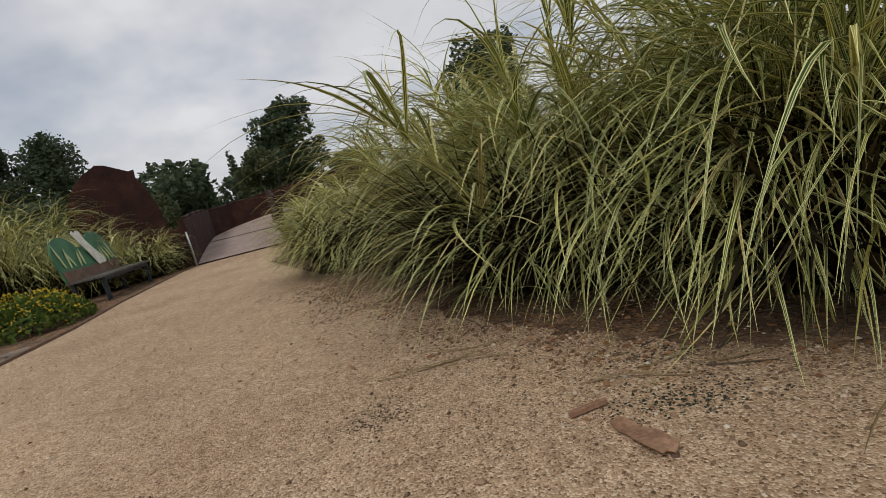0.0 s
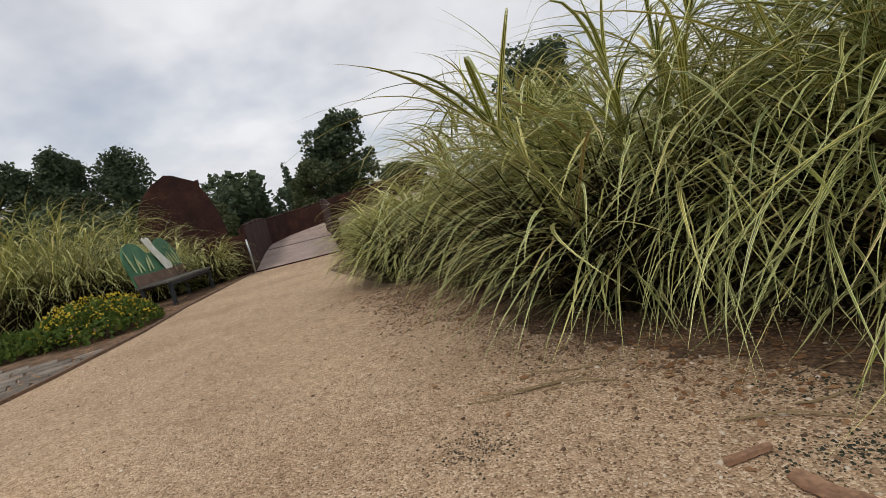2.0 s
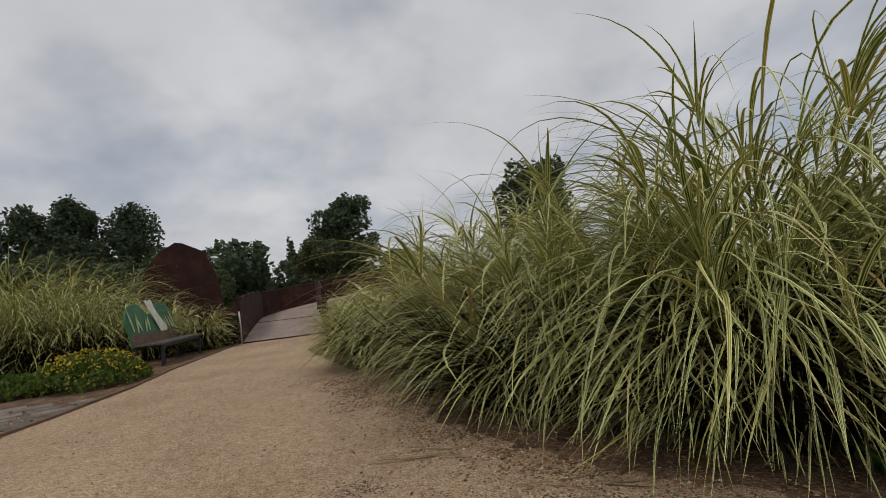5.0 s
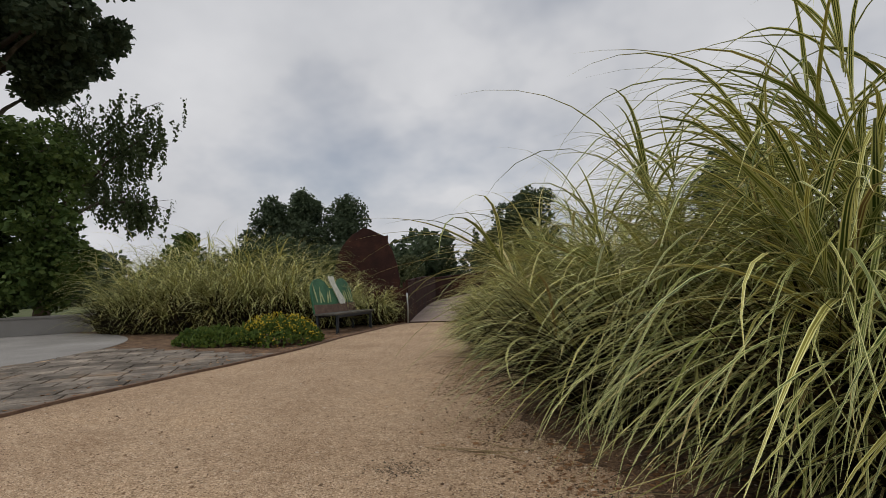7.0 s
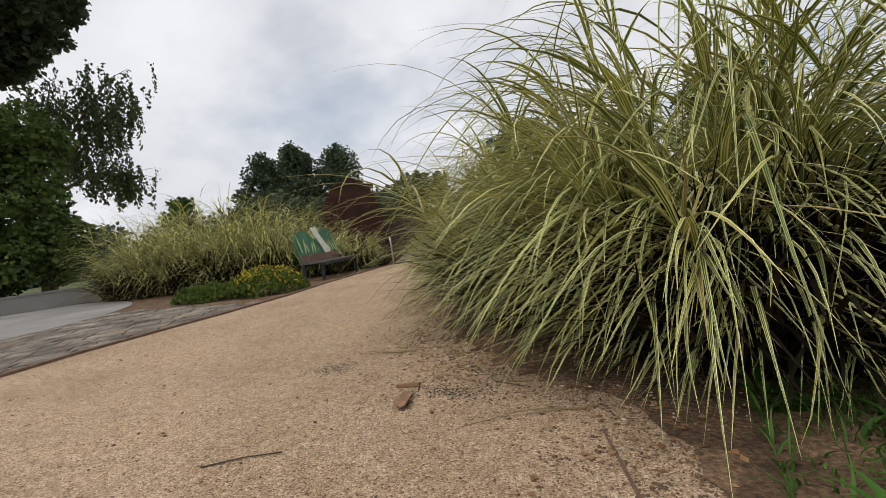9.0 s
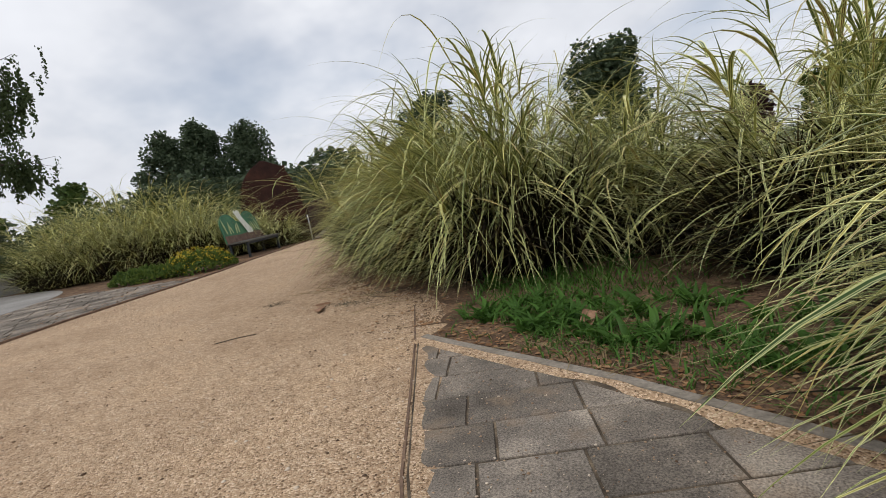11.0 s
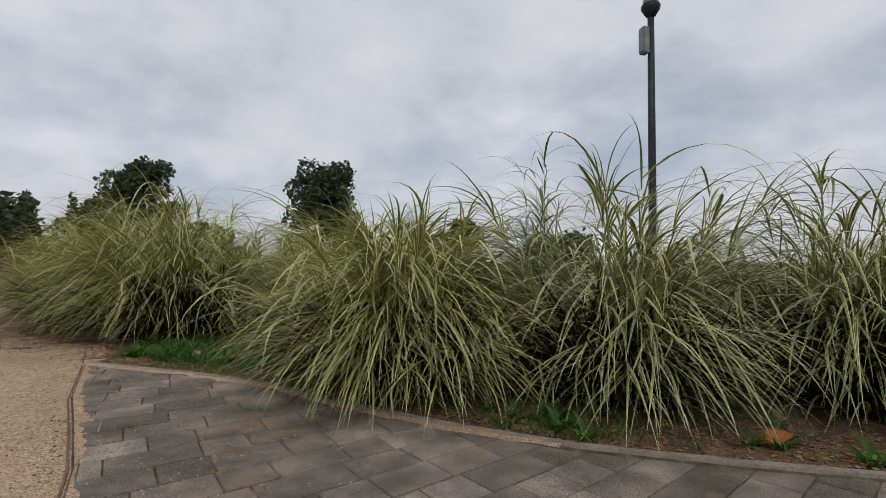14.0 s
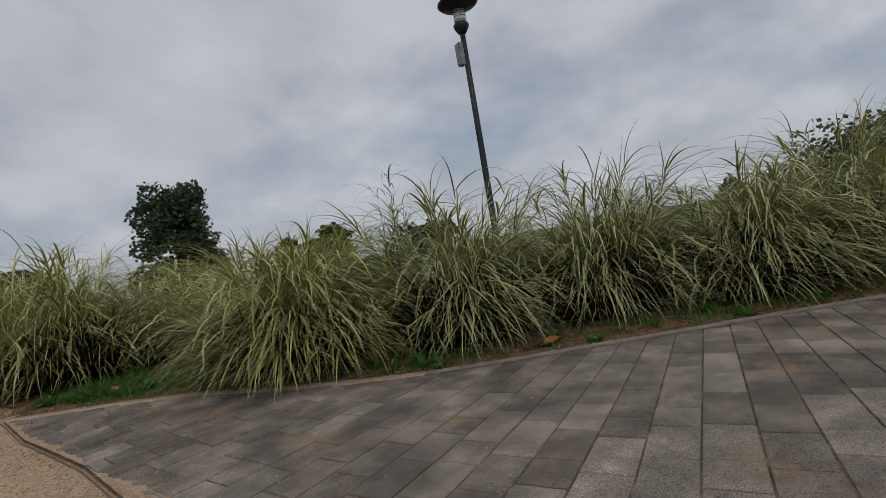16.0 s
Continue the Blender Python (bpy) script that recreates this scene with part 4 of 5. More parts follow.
# ---------------------------------------------------------------- low wall, shrubs
low = thing("low_wall", (-15.9, 6.6, 0), "low grey concrete seat wall at the far side of the apron", "wall", rz=70)
part("body", box_bm((3.6, 0.4, 0.48), (0, 0, 0.24), 0.02), CONCRETE, low)
part("coping", box_bm((3.66, 0.46, 0.06), (0, 0, 0.51), 0.01), CONCRETE, low)


def low_shrub(at, rx, ry, h, seed, label, flowers, mat=SHRUB):
    rs = np.random.RandomState(seed)
    t = thing("flowering_shrub" if flowers else "low_shrub", (*at, 0), label, "shrub")
    n = 3600
    a, r = rs.uniform(0, 6.28, n), np.sqrt(rs.uniform(0, 1, n))
    edge = np.sqrt(np.maximum(0.0, 1 - r ** 2.4))
    bumps = 0.8 + 0.2 * np.sin(a * 5 + 1) * np.cos(r * 9)
    p = np.stack([rx * r * np.cos(a), ry * r * np.sin(a), h * edge * bumps * rs.uniform(0.3, 1, n) ** 0.5], 1)
    v, f = leaf_cards(rs, p, 0.075, -0.7)
    put_mesh("foliage", arrays_mesh("foliage", v, f, None, False), mat, t)
    for i in range(10):
        q = p[i * 7]
        part("twig", tube([(q[0] * 0.5, q[1] * 0.5, -0.02), (q[0] * 0.75, q[1] * 0.75, q[2] * 0.5), tuple(q)], [0.008, 0.006, 0.003], 5), BARK, t)
    if flowers:
        m = 900
        a, r = rs.uniform(0, 6.28, m), np.sqrt(rs.uniform(0, 1, m))
        p = np.stack([rx * r * np.cos(a), ry * r * np.sin(a), h * np.sqrt(np.maximum(0, 1 - r ** 2.4)) * rs.uniform(0.8, 1.08, m)], 1)
        v, f = leaf_cards(rs, p, 0.035, -0.5)
        tagged(put_mesh("blossom", arrays_mesh("blossom", v, f, None, False), FLOWER, t, "small yellow flower heads"), kind="stuff")


low_shrub((-6.1, 6.35), 0.85, 0.75, 0.56, 141, "low green shrub topped with yellow flowers at the path's edge", True)
low_shrub((-7.35, 5.95), 0.95, 0.6, 0.36, 142, "low spreading green shrub beside the paving", False)


# ---------------------------------------------------------------- weeds and litter
def weed_mesh(seed, n, ln, w):
    return blades(seed, n, 0.05, ln, (20, 60), (70, 130), w, 5)


def weed(seed, grassy):
    t = thing("weed_plant", (0, 0, -5), "small leafy green weed growing at the bed's edge", "weed", "weeds along the kerb")
    v, f, u = weed_mesh(seed, 24 if grassy else 17, (0.1, 0.26) if grassy else (0.13, 0.25), (0.008, 0.016) if grassy else (0.03, 0.052))
    put_mesh("leaves", arrays_mesh("leaves", v, f, u), WEED, t)
    return t


def along(line, s):
    pts = [Vector(p) for p in line]
    for a, b in zip(pts, pts[1:]):
        d = (b - a).length
        if s <= d:
            k = (b - a) / d
            return a + k * s, k
        s -= d
    return pts[-1], (pts[-1] - pts[-2]).normalized()


kinds = [weed(201, False), weed(202, True), weed(203, False), weed(204, True)]
rw = random.Random(7)
spots = []
for i in range(150):
    s = rw.uniform(0.0, 9.5) if i > 90 else rw.uniform(0.0, 2.1)
    p, k = along(KERB_LINE, s)
    off = 0.07 + abs(rw.gauss(0, 0.42)) + (0.25 if s < 2 else 0)
    q = p + Vector((-k.y, k.x)) * min(off, 1.5)
    spots.append((q.x, q.y, rw.uniform(0.6, 1.1) if s < 2.2 else rw.uniform(0.7, 1.2), rw.uniform(0, 360)))
for i in range(14):
    spots.append((rw.uniform(1.9, 3.2), rw.uniform(1.0, 1.9), rw.uniform(0.6, 1.1), rw.uniform(0, 360)))
for i, (x, y, sc, a) in enumerate(spots):
    m = pose(x, y, 0.012, 0, 0, a)
    if i < 4:
        kinds[i].matrix_world = m
    else:
        copy_thing(kinds[(0, 2, 1, 2, 0, 3)[i % 6]], m @ Matrix.Diagonal((sc, sc, sc, 1)))


def ground_cover(seed, n, where, length, width, mat, label, lying=False):
    """Low rough grass strewn where the test allows."""
    rs = np.random.RandomState(seed)
    rr = random.Random(seed)
    pts = []
    while len(pts) < n:
        q = where(rr)
        if q:
            pts.append(q)
    pts = np.array(pts)
    root = np.stack([pts[:, 0], pts[:, 1], np.full(n, 0.02 if lying else 0.0)], 1)
    v, f, u = ribbons(rs, root, rs.uniform(*length, n), np.radians(rs.uniform(78, 90, n) if lying else rs.uniform(5, 50, n)), np.radians(rs.uniform(88, 100, n) if lying else rs.uniform(60, 150, n)), rs.uniform(0, 6.28, n), rs.normal(0, 0.4, n), rs.uniform(*width, n), rs.uniform(0.3, 0.7, n), rs.uniform(0.1, 0.25, n), 4)
    return tagged(put_mesh("ground_cover", arrays_mesh("ground_cover", v, f, u), mat), label, "grass", kind="stuff")


def bed_edge(rs):
    p, k = along(KERB_LINE, rs.uniform(0.2, 11.5))
    if noise.noise(Vector((p.x * 1.7, p.y * 1.7, 5.0))) < 0.05 and rs.random() < 0.85:
        return None
    q = p + Vector((-k.y, k.x)) * (0.06 + abs(rs.gauss(0, 0.55)))
    return (q.x, q.y)


ground_cover(311, 4000, bed_edge, (0.06, 0.19), (0.005, 0.012), WEED, "low rough green grass along the bed's edge")
ground_cover(312, 1500, bed_edge, (0.12, 0.4), (0.005, 0.012), PLUME, "fallen dry grass leaves on the bed", True)
ground_cover(313, 1500, lambda rs: (max(1.95, rs.gauss(2.7, 0.45)), rs.gauss(0.95, 0.4)), (0.06, 0.2), (0.006, 0.014), WEED, "low rough green grass beneath the tall grass")


def flat_leaf(name, at, rz, outline, mat, label, curl=0.012, th=0.004, category="leaf", group=""):
    t = thing(name, (*at, 0.0), label, category, group, rz=rz)
    bm = slab(outline, 0.004, 0.004 + th)
    bmesh.ops.triangulate(bm, faces=list(bm.faces))
    bmesh.ops.subdivide_edges(bm, edges=list(bm.edges), cuts=2, use_grid_fill=True)
    for v in bm.verts:
        v.co.z += curl * (abs(v.co.y) * 9 + math.sin(v.co.x * 22) * 0.4 + 0.4)
    part("blade", bm, mat, t)
    return t


flat_leaf("bark_piece", (0.38, 1.04), -70, [(x * 0.84, y * 0.84) for x, y in [(-0.14, -0.028), (-0.09, -0.04), (-0.02, -0.036), (0.0, -0.046), (0.08, -0.05), (0.13, -0.035), (0.125, -0.01), (0.145, 0.005), (0.13, 0.035), (0.05, 0.045), (-0.03, 0.032), (-0.1, 0.034), (-0.15, 0.02)]], BROWN_LEAF, "flat curled brown piece of bark lying on gravel", 0.02, 0.006, "bark")
flat_leaf("fallen_leaf", (6.72, -3.55), 12, [(-0.17, 0), (-0.08, -0.055), (0.04, -0.06), (0.15, -0.03), (0.2, 0.01), (0.1, 0.05), (0, 0.065), (-0.1, 0.05)], ORANGE_LEAF, "large orange-brown dead leaf lying beside the kerb", 0.035)
flat_leaf("fallen_leaf", (2.82, -0.13), 60, [(-0.09, 0), (-0.03, -0.045), (0.05, -0.04), (0.1, 0.0), (0.04, 0.05), (-0.04, 0.04)], BROWN_LEAF, "curled brown dead leaf among the weeds", 0.09)
flat_leaf("twig_piece", (0.28, 1.25), 12, [(-0.07, -0.012), (0.07, -0.01), (0.075, 0.008), (-0.065, 0.012)], BROWN_LEAF, "short brown piece of stick on the gravel", 0.01, 0.015, "twig")


def twig(points, r, label):
    t = thing("twig", (*points[0], 0.0), label, "twig", "twigs on the ground")
    x0, y0 = points[0]
    part("stick", tube([(x - x0, y - y0, r + 0.004 * (i % 2)) for i, (x, y) in enumerate(points)], [r * (1 - 0.12 * i) for i in range(len(points))], 6), BARK, t)


for k in range(16):
    x, y, a = rw.uniform(0.6, 1.7), rw.uniform(1.35, 1.95), rw.uniform(-0.6, 0.7)
    ln = rw.uniform(0.12, 0.4)
    twig([(x, y), (x + ln * 0.5 * math.cos(a), y + ln * 0.5 * math.sin(a) + 0.015), (x + ln * math.cos(a + 0.2), y + ln * math.sin(a + 0.2))], rw.uniform(0.002, 0.004), "thin dry brown twig lying on the gravel")
twig([(-0.14, 0.24), (0.0, 0.35), (0.13, 0.43)], 0.004, "thin straight dry twig lying on the gravel")


def fallen_blade(at, a, ln, bend, seed):
    """A long dry leaf lying flat on the gravel."""
    t = thing("fallen_grass_leaf", (*at, 0.0), "long pale dry grass leaf lying on the gravel", "leaf", "fallen grass leaves")
    bm = bmesh.new()
    rows, m = [], 9
    x, y, d = 0.0, 0.0, a
    for i in range(m + 1):
        q = i / m
        w = 0.006 * min(1.0, 0.4 + 3 * q, 0.05 + 1.8 * (1 - q))
        z = 0.012 + 0.008 * math.sin(seed + q * 7)
        nx, ny = -math.sin(d), math.cos(d)
        rows.append([bm.verts.new((x + nx * w * e, y + ny * w * e, z + (0.004 if e == 0 else 0))) for e in (-1, 0, 1)])
        x, y, d = x + ln / m * math.cos(d), y + ln / m * math.sin(d), d + bend / m
    for r0, r1 in zip(rows, rows[1:]):
        for e in (0, 1):
            bm.faces.new((r0[e], r0[e + 1], r1[e + 1], r1[e]))
    part("blade", bm, PLUME, t)


rf = random.Random(21)
for x, y, a in ((0.05, 1.95, 3.3), (0.1, 2.0, 3.0), (-0.02, 2.0, 3.6), (0.12, 1.9, 2.8), (0.5, 1.45, 0.2), (0.35, 1.4, -0.1), (0.75, 1.6, 0.5), (1.0, 1.4, 2.9), (1.3, 1.1, 3.4)):
    fallen_blade((x + rf.uniform(-0.05, 0.05), y + rf.uniform(-0.05, 0.05)), a, rf.uniform(0.3, 0.6), rf.uniform(-0.7, 0.7), rf.uniform(0, 6))


def litter(name, seed, n, where, size, mat, label, z=0.006, category="litter"):
    """Small flat flakes strewn where the test allows."""
    rs = random.Random(seed)
    pts = []
    while len(pts) < n:
        p = where(rs)
        if p:
            pts.append(p)
    r2 = np.random.RandomState(seed)
    c = np.array([(x, y, z + 0.01 * r2.uniform()) for x, y in pts])
    v, f = leaf_cards(r2, c, size)
    v[:, 2] = z + (v[:, 2] - z) * 0.22
    v[:, 2] = np.maximum(v[:, 2], z)
    return tagged(put_mesh(name, arrays_mesh(name, v, f, None, False), mat), label, category, kind="stuff")


def by_kerb(rs):
    p, k = along(KERB_LINE, rs.uniform(0, 10))
    q = p + Vector((-k.y, k.x)) * (0.03 + abs(rs.gauss(0.1, 0.4)))
    return (q.x, q.y)


def by_left(rs):
    p, k = along(LEFT_LINE, rs.uniform(7, 24))
    q = p + Vector((-k.y, k.x)) * abs(rs.gauss(0.1, 0.35))
    return (q.x, q.y)


litter("leaf_litter", 301, 4200, by_kerb, 0.034, DEAD_LEAF, "scattered small brown dead leaves along the kerb", 0.02)
litter("leaf_litter", 302, 1500, by_left, 0.05, DEAD_LEAF, "scattered small brown dead leaves along the path", 0.02)
litter("leaf_litter", 303, 500, lambda rs: (rs.uniform(0.2, 1.9), rs.gauss(1.95, 0.28)), 0.035, DEAD_LEAF, "scattered brown flakes under the grasses", 0.004)


# ---------------------------------------------------------------- loose stones
def pebbles(name, seed, n, where, lo, hi, mat, label):
    rs = np.random.RandomState(seed)
    rr = random.Random(seed)
    bm = bmesh.new()
    top = bm.verts.new((0, 0, 1))
    ring = [bm.verts.new((math.cos(a), math.sin(a), 0.15)) for a in (0.2, 1.3, 2.5, 3.9, 5.1)]
    for i in range(5):
        bm.faces.new((top, ring[i], ring[(i + 1) % 5]))
    low = [bm.verts.new((v.co.x * 0.8, v.co.y * 0.8, -0.7)) for v in ring]
    for i in range(5):
        bm.faces.new((ring[i], low[i], ring[(i + 1) % 5]))
        bm.faces.new((low[i], low[(i + 1) % 5], ring[(i + 1) % 5]))
    bm.verts.index_update()
    tv = np.array([v.co for v in bm.verts])
    tf = np.array([[v.index for v in f.verts] for f in bm.faces])
    bm.free()
    pts = []
    while len(pts) < n:
        p = where(rr)
        if p:
            pts.append(p)
    pts = np.array(pts)
    r = lo + (hi - lo) * rs.uniform(size=n) ** 3
    sc = rs.uniform(0.6, 1.3, (n, 1, 3)) * np.array([1, 1, 0.65])
    jit = 1 + rs.uniform(-0.22, 0.22, (n, len(tv), 1))
    v = tv[None] * sc * jit * r[:, None, None]
    a = rs.uniform(0, 6.28, n)
    ca, sa = np.cos(a)[:, None], np.sin(a)[:, None]
    v = np.stack([v[..., 0] * ca - v[..., 1] * sa, v[..., 0] * sa + v[..., 1] * ca, v[..., 2]], 2)
    v[..., 0] += pts[:, None, 0]
    v[..., 1] += pts[:, None, 1]
    v[..., 2] += (r * 0.25)[:, None]
    f = (tf[None] + (np.arange(n) * len(tv))[:, None, None]).reshape(-1, 3)
    return tagged(put_mesh(name, arrays_mesh(name, v.reshape(-1, 3), f, None, True), mat), label, "gravel", kind="stuff")


def grit_spill(line, side, width, seed, label):
    """A low uneven drift of gravel along one side of a line, sinking below the pavers where it thins out."""
    verts, faces = [], []
    s, rows, cols = 0.0, 0, 5
    total = sum((Vector(b) - Vector(a)).length for a, b in zip(line, line[1:]))
    while s < total - 0.05:
        p, k = along(line, s)
        nrm = Vector((-k.y, k.x)) * side
        w = width * (0.7 + 0.9 * noise.noise(Vector((s * 1.1, seed, 0.0))) + 0.35 * noise.noise(Vector((s * 5.0, seed, 3.0))))
        for j in range(cols):
            q = p + nrm * (0.03 + max(0.015, w) * j / (cols - 1))
            z = 0.0245 - 0.012 * (j / (cols - 1)) ** 1.5 + 0.006 * noise.noise(Vector((q.x * 9, q.y * 9, seed)))
            verts.append((q.x, q.y, z))
        rows += 1
        s += 0.045
    for i in range(rows - 1):
        for j in range(cols - 1):
            a = i * cols + j
            f = (a, a + cols, a + cols + 1, a + 1)
            faces.append(f if side < 0 else f[::-1])
    me = bpy.data.meshes.new("grit_spill")
    me.from_pydata(verts, [], faces)
    for f in me.polygons:
        f.use_smooth = True
    tagged(put_mesh("grit_spill", me, GRAVEL), label, "gravel", kind="stuff")


grit_spill(KERB_LINE[:6], -1, 0.10, 3, "loose tan grit drifted over the pavers along the kerb")
grit_spill(STRIP_LINE[2:], 1, 0.15, 8, "loose tan grit spilled over the pavers beside the edging")


def stone_material():
    m, nt, b = material("loose_stone", 0.9)
    geo = nt.nodes.new("ShaderNodeNewGeometry")
    c = ramp_node(nt, geo.outputs["Random Per Island"], [(0.0, (0.09, 0.055, 0.035)), (0.25, (0.28, 0.18, 0.11)), (0.7, (0.45, 0.32, 0.21)), (1.0, (0.66, 0.56, 0.44))])
    nt.links.new(c, b.inputs["Base Color"])
    return m


LOOSE = stone_material()


def on_path(rs):
    p = (rs.uniform(-4.6, 3.2), rs.uniform(-5.5, 6.5))
    if not inside(p, gravel_outline):
        return None
    q = (p[0] + 0.0, p[1])
    for (ax, ay), (bx, by) in zip(STRIP_LINE, STRIP_LINE[1:]):
        if by <= p[1] <= ay:
            xs = ax + (bx - ax) * (p[1] - ay) / (by - ay)
            if p[0] > xs - 0.02:
                return None
    return q


def near_kerb(rs):
    p, k = along(KERB_LINE, rs.uniform(-0.0, 9))
    q = p + Vector((k.y, -k.x)) * (0.05 + abs(rs.gauss(0, 0.07)))
    return (q.x, q.y)


def near_strip(rs):
    p, k = along(STRIP_LINE, rs.uniform(0, 8))
    q = p + Vector((k.y, -k.x)) * rs.gauss(0.0, 0.16)
    return (q.x, q.y)


pebbles("loose_gravel", 401, 12000, on_path, 0.003, 0.011, LOOSE, "loose tan grit and small stones on the path")
pebbles("loose_gravel", 402, 4500, near_kerb, 0.003, 0.010, LOOSE, "loose tan grit lying along the kerb")
pebbles("loose_gravel", 403, 3500, near_strip, 0.003, 0.010, LOOSE, "loose tan grit lying along the edging strip")
pebbles("loose_gravel", 404, 2200, lambda rs: (rs.uniform(-0.2, 2.0), rs.uniform(0.9, 2.6)), 0.004, 0.013, LOOSE, "coarser loose stones beside the grasses")




def on_pavers(rs):
    """Specks on the right paving, thicker towards the edging and the kerb."""
    p, k = along(STRIP_LINE, rs.uniform(1.0, 8.0))
    q = p + Vector((-k.y, k.x)) * (0.05 + abs(rs.gauss(0, 0.7)))
    near, kk = min((along(KERB_LINE, i * 0.3) for i in range(1, 34)), key=lambda e: (e[0] - q).length)
    return (q.x, q.y) if (q - near).dot(Vector((kk.y, -kk.x))) > 0.05 else None


grit = pebbles("loose_gravel", 409, 5000, on_pavers, 0.0015, 0.006, LOOSE, "fine tan grit scattered over the pavers")
grit.location.z = 0.019
DAMP = plain("damp_dark_grit", [(0.3, (0.035, 0.03, 0.018)), (0.7, (0.09, 0.065, 0.04))], 30, 0.7)
MOSS = plain("dark_algae_grit", [(0.3, (0.02, 0.026, 0.016)), (0.7, (0.05, 0.055, 0.035))], 30, 0.8)
pebbles("damp_grit", 405, 500, lambda rs: (rs.gauss(-0.49, 0.09), rs.gauss(1.56, 0.07)), 0.002, 0.006, DAMP, "damp darkened grit patch on the path")
pebbles("damp_grit", 406, 900, lambda rs: (rs.gauss(0.6, 0.14), rs.gauss(1.22, 0.06)), 0.002, 0.007, MOSS, "blackish algae-stained grit beside the grasses")
pebbles("damp_grit", 407, 500, lambda rs: (rs.gauss(0.7, 0.14), rs.gauss(1.55, 0.08)), 0.002, 0.007, MOSS, "blackish algae-stained grit beside the grasses")


# Damp soil crumbs, strewn densely to darken the ground as the grasses' shade does.
SOIL_SHADE_GRIT = plain("dark_soil_shade_grit", [(0.3, (0.10, 0.066, 0.04)), (0.7, (0.23, 0.155, 0.095))], 22, 0.9)


def under_grass(rs):
    """A ragged band along the feet of the grasses, thinning out towards the path."""
    line = [(-1.6, 5.2), (-0.6, 3.4), (0.3, 2.15), (1.2, 1.55), (1.85, 0.95), (1.95, 0.3)]
    p, k = along(line, rs.uniform(0, 6.6))
    q = p + Vector((-k.y, k.x)) * (0.4 - abs(rs.gauss(0, 0.42)))
    if noise.noise(Vector((q.x * 3.1, q.y * 3.1, 9.0))) < -0.05 and rs.random() < 0.6:
        return None
    return (q.x, q.y)


pebbles("soil_shade_grit", 408, 20000, under_grass, 0.003, 0.010, SOIL_SHADE_GRIT, "dark damp soil crumbs along the grasses' feet, also standing in for their shade")
litter("leaf_litter", 304, 900, under_grass, 0.04, DEAD_LEAF, "scattered brown flakes along the grasses' feet", 0.006)


# ---------------------------------------------------------------- paving
def paver_mesh(outline, z0, z1):
    c = (sum(p[0] for p in outline) / len(outline), sum(p[1] for p in outline) / len(outline))
    n = len(outline)
    ins = [(c[0] + (x - c[0]) * 0.984, c[1] + (y - c[1]) * 0.978) for x, y in outline]
    vs = [(x, y, z0) for x, y in outline] + [(x, y, z1 - 0.004) for x, y in outline] + [(x, y, z1) for x, y in ins]
    fs = []
    for k in range(2):
        for i in range(n):
            j = (i + 1) % n
            fs.append((k * n + i, k * n + j, (k + 1) * n + j, (k + 1) * n + i))
    fs.append(tuple(range(2 * n, 3 * n)))
    return vs, fs


def pave(name, label, spot, pu, pv, ru, rv, bound, near, limit, gap=0.012, top=0.019):
    """Courses of pavers of uneven length within convex cuts. spot gives the place of (along, across); the pieces in the near stretch are objects of their own."""
    t = thing(name, (0, 0, 0), label, "paving", kind="structure")
    rest_v, rest_f = [], []
    rp = random.Random(3)
    count = 0
    for j in range(*rv):
        edge = pu * ru[0] + rp.uniform(0, 0.3)
        while edge < pu * ru[1]:
            ln = rp.choice((0.66, 0.92, 1.0, 1.18)) * pu
            u0, v0 = edge, pv * j
            edge += ln
            c = spot(u0 + ln / 2, v0 + pv / 2)
            g = gap / 2
            quad = [spot(a, b) for a, b in ((u0 + g, v0 + pv - g), (u0 + ln - g, v0 + pv - g), (u0 + ln - g, v0 + g), (u0 + g, v0 + g))]
            poly = bound([tuple(q) for q in quad])
            if len(poly) < 3:
                continue
            area = abs(sum(p[0] * q[1] - q[0] * p[1] for p, q in zip(poly, poly[1:] + poly[:1]))) / 2
            if area < 0.006:
                continue
            dz = rp.uniform(-0.0025, 0.0025)
            if near(c) and count < limit:
                vs, fs = paver_mesh([(p[0] - c.x, p[1] - c.y) for p in poly], -0.05, top)
                me = bpy.data.meshes.new("paver")
                me.from_pydata(vs, [], fs)
                me.materials.append(PAVER)
                ob = new("paver", me)
                ob.parent = t
                ob.location = (c.x, c.y, dz)
                count += 1
            else:
                vs, fs = paver_mesh(poly, -0.05, top + dz)
                rest_f += [tuple(k + len(rest_v) for k in f) for f in fs]
                rest_v += vs
    if rest_v:
        me = bpy.data.meshes.new("further_pavers")
        me.from_pydata(rest_v, [], rest_f)
        ob = put_mesh("further_pavers", me, PAVER, t)
        tagged(ob, kind="stuff")
    return t


FAN_C, FAN_R, FAN_A = Vector((19.5, 2.8)), 17.4, radians(13.08)


def fan(u, v):
    """Courses of the right paving all point at one far centre."""
    a = FAN_A + v / FAN_R
    return FAN_C - (FAN_R - u) * Vector((math.cos(a), math.sin(a)))


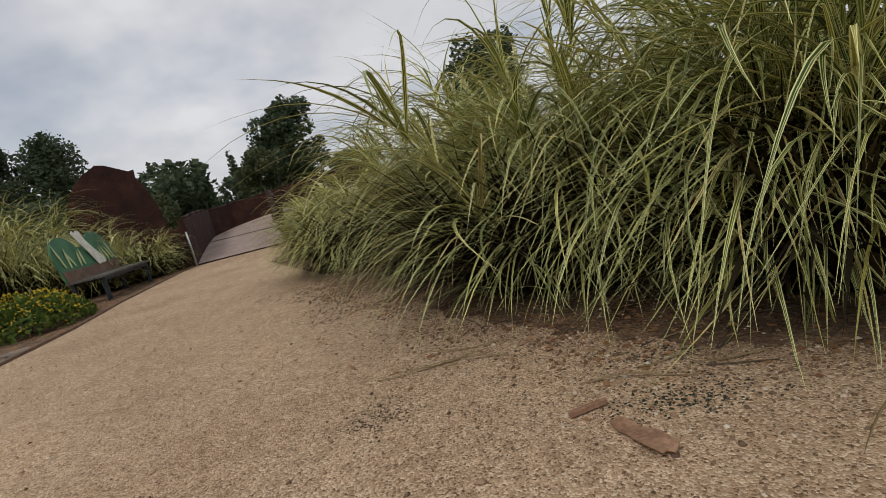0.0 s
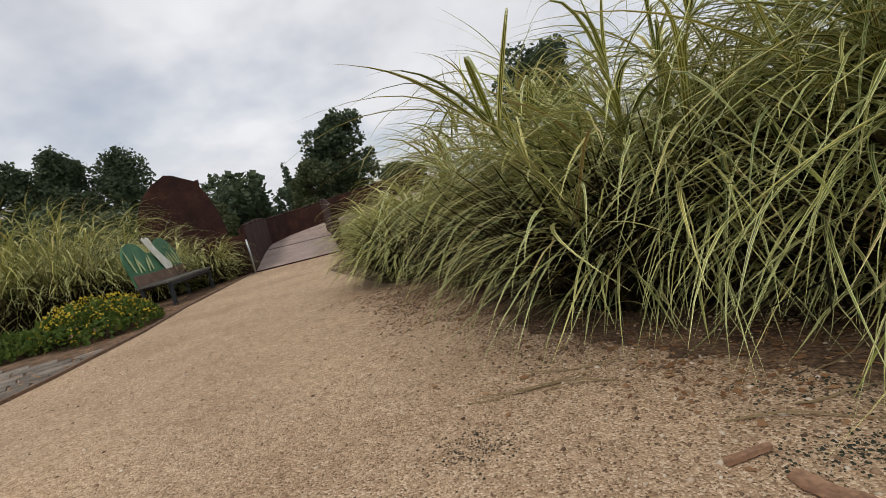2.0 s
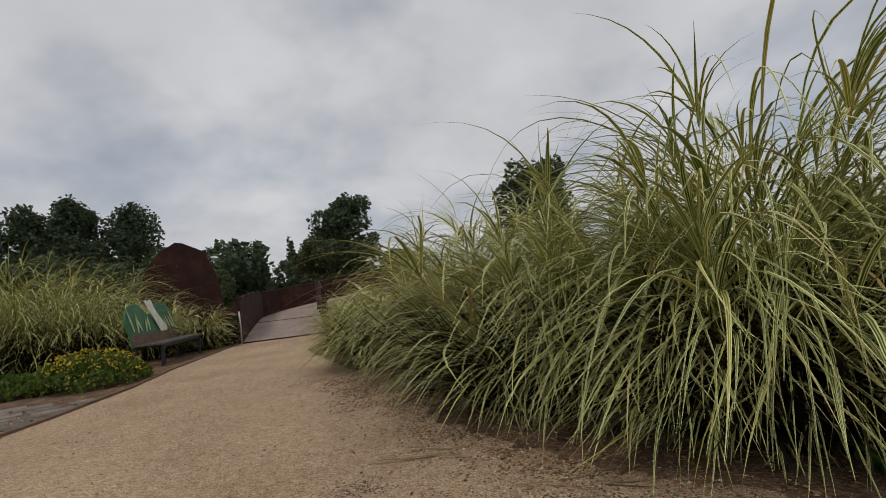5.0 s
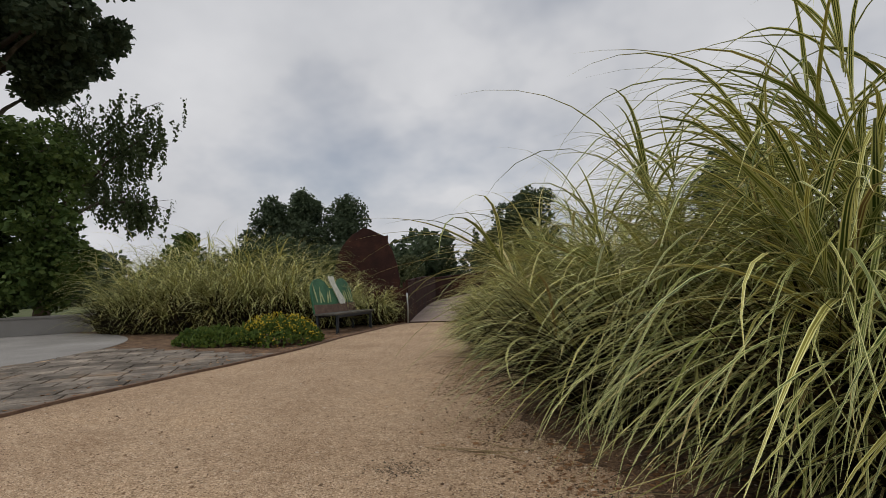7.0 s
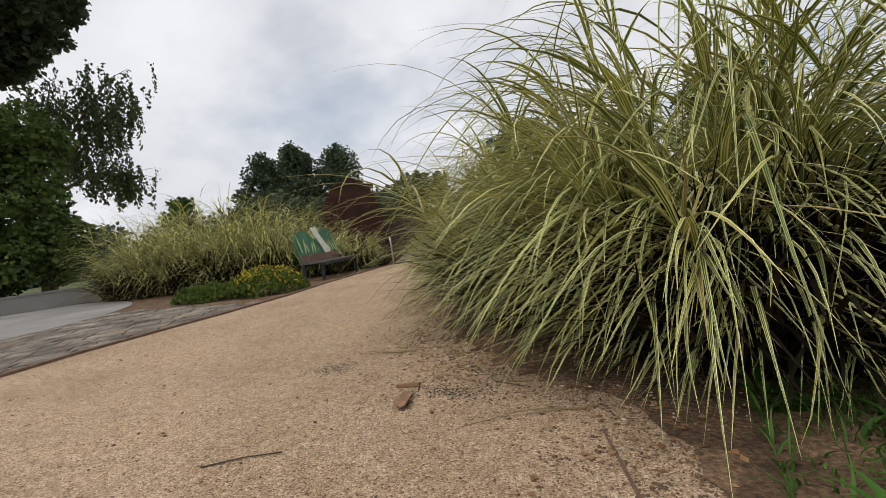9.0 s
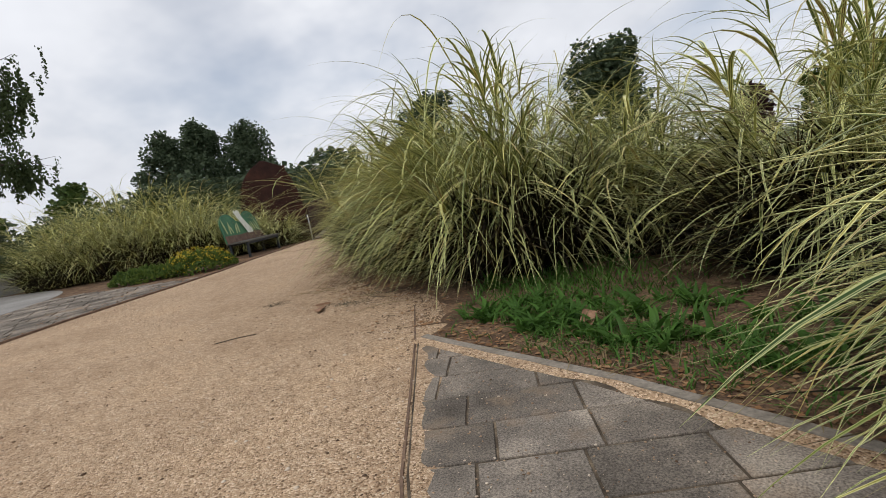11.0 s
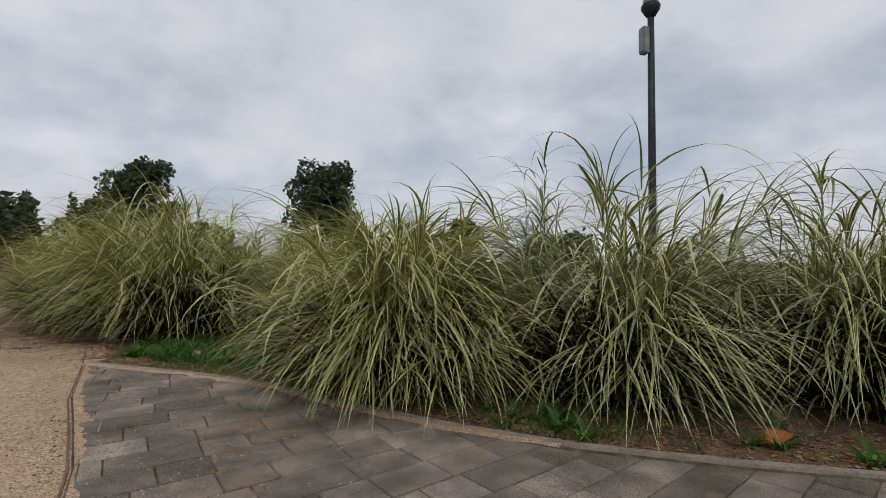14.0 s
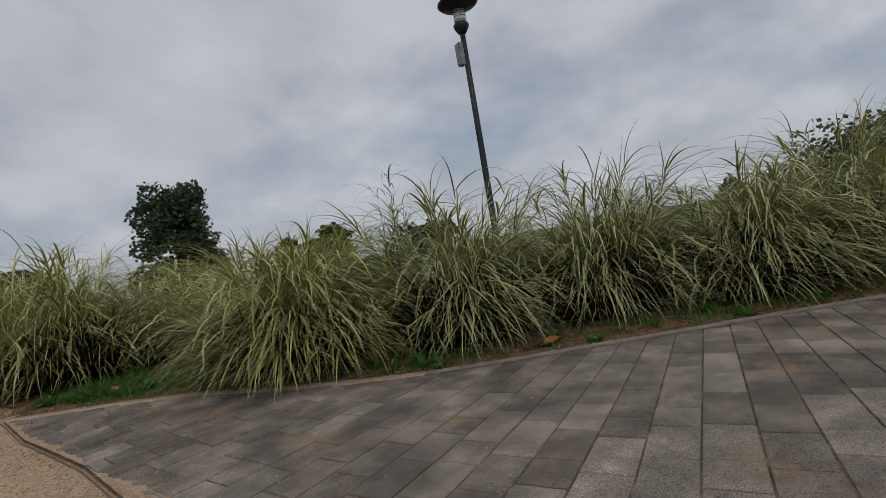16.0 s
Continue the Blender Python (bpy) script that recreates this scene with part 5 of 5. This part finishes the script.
def rows_left(u, v):
    a = radians(46)
    return Vector((-4.2, 0.0)) + u * Vector((math.cos(a), math.sin(a))) + v * Vector((math.sin(a), -math.cos(a)))


def cut_right(poly):
    cx = sum(p[0] for p in poly) / len(poly)
    cy = sum(p[1] for p in poly) / len(poly)
    for line, keep, off in ((KERB_LINE, -1, 0.10), (STRIP_LINE, 1, 0.05)):
        best = min(range(len(line) - 1), key=lambda i: (Vector(line[i]).lerp(Vector(line[i + 1]), 0.5) - Vector((cx, cy))).length)
        for i in {best}:
            a, b = Vector(line[i]), Vector(line[i + 1])
            k = (b - a).normalized()
            nrm = Vector((-k.y, k.x)) * keep
            a2, b2 = a + nrm * off, b + nrm * off
            poly = clip_half(poly, tuple(a2), tuple(b2)) if keep > 0 else clip_half(poly, tuple(b2), tuple(a2))
            if len(poly) < 3:
                return []
    return poly


pave("paving_right", "grey rectangular concrete pavers in fanning courses with gritty joints", fan, 0.385, 0.258, (-9, 30), (-7, 46), cut_right,
     lambda c: (c - Vector((4.5, -3.9))).length < 3.6, 300, 0.010)


def cut_left(poly):
    for line, keep, off in ((LEFT_LINE, 1, 0.05), (APRON_LINE, -1, 0.02)):
        cx = sum(p[0] for p in poly) / len(poly)
        cy = sum(p[1] for p in poly) / len(poly)
        best = min(range(len(line) - 1), key=lambda i: (Vector(line[i]).lerp(Vector(line[i + 1]), 0.5) - Vector((cx, cy))).length)
        a, b = Vector(line[best]), Vector(line[best + 1])
        k = (b - a).normalized()
        nrm = Vector((-k.y, k.x)) * keep
        a2, b2 = a + nrm * off, b + nrm * off
        poly = clip_half(poly, tuple(a2), tuple(b2)) if keep > 0 else clip_half(poly, tuple(b2), tuple(a2))
        if len(poly) < 3:
            return []
    cy = sum(p[1] for p in poly) / len(poly)
    return poly if cy < 5.0 and (Vector((cx, cy)) - Vector(APRON_C)).length > APRON_R else []


pave("paving_left", "grey weathered concrete pavers between gravel path and concrete apron", rows_left, 0.46, 0.30, (-18, 22), (-24, 24), cut_left,
     lambda c: 0.0 < c.y < 5.2, 260, 0.026, 0.022)
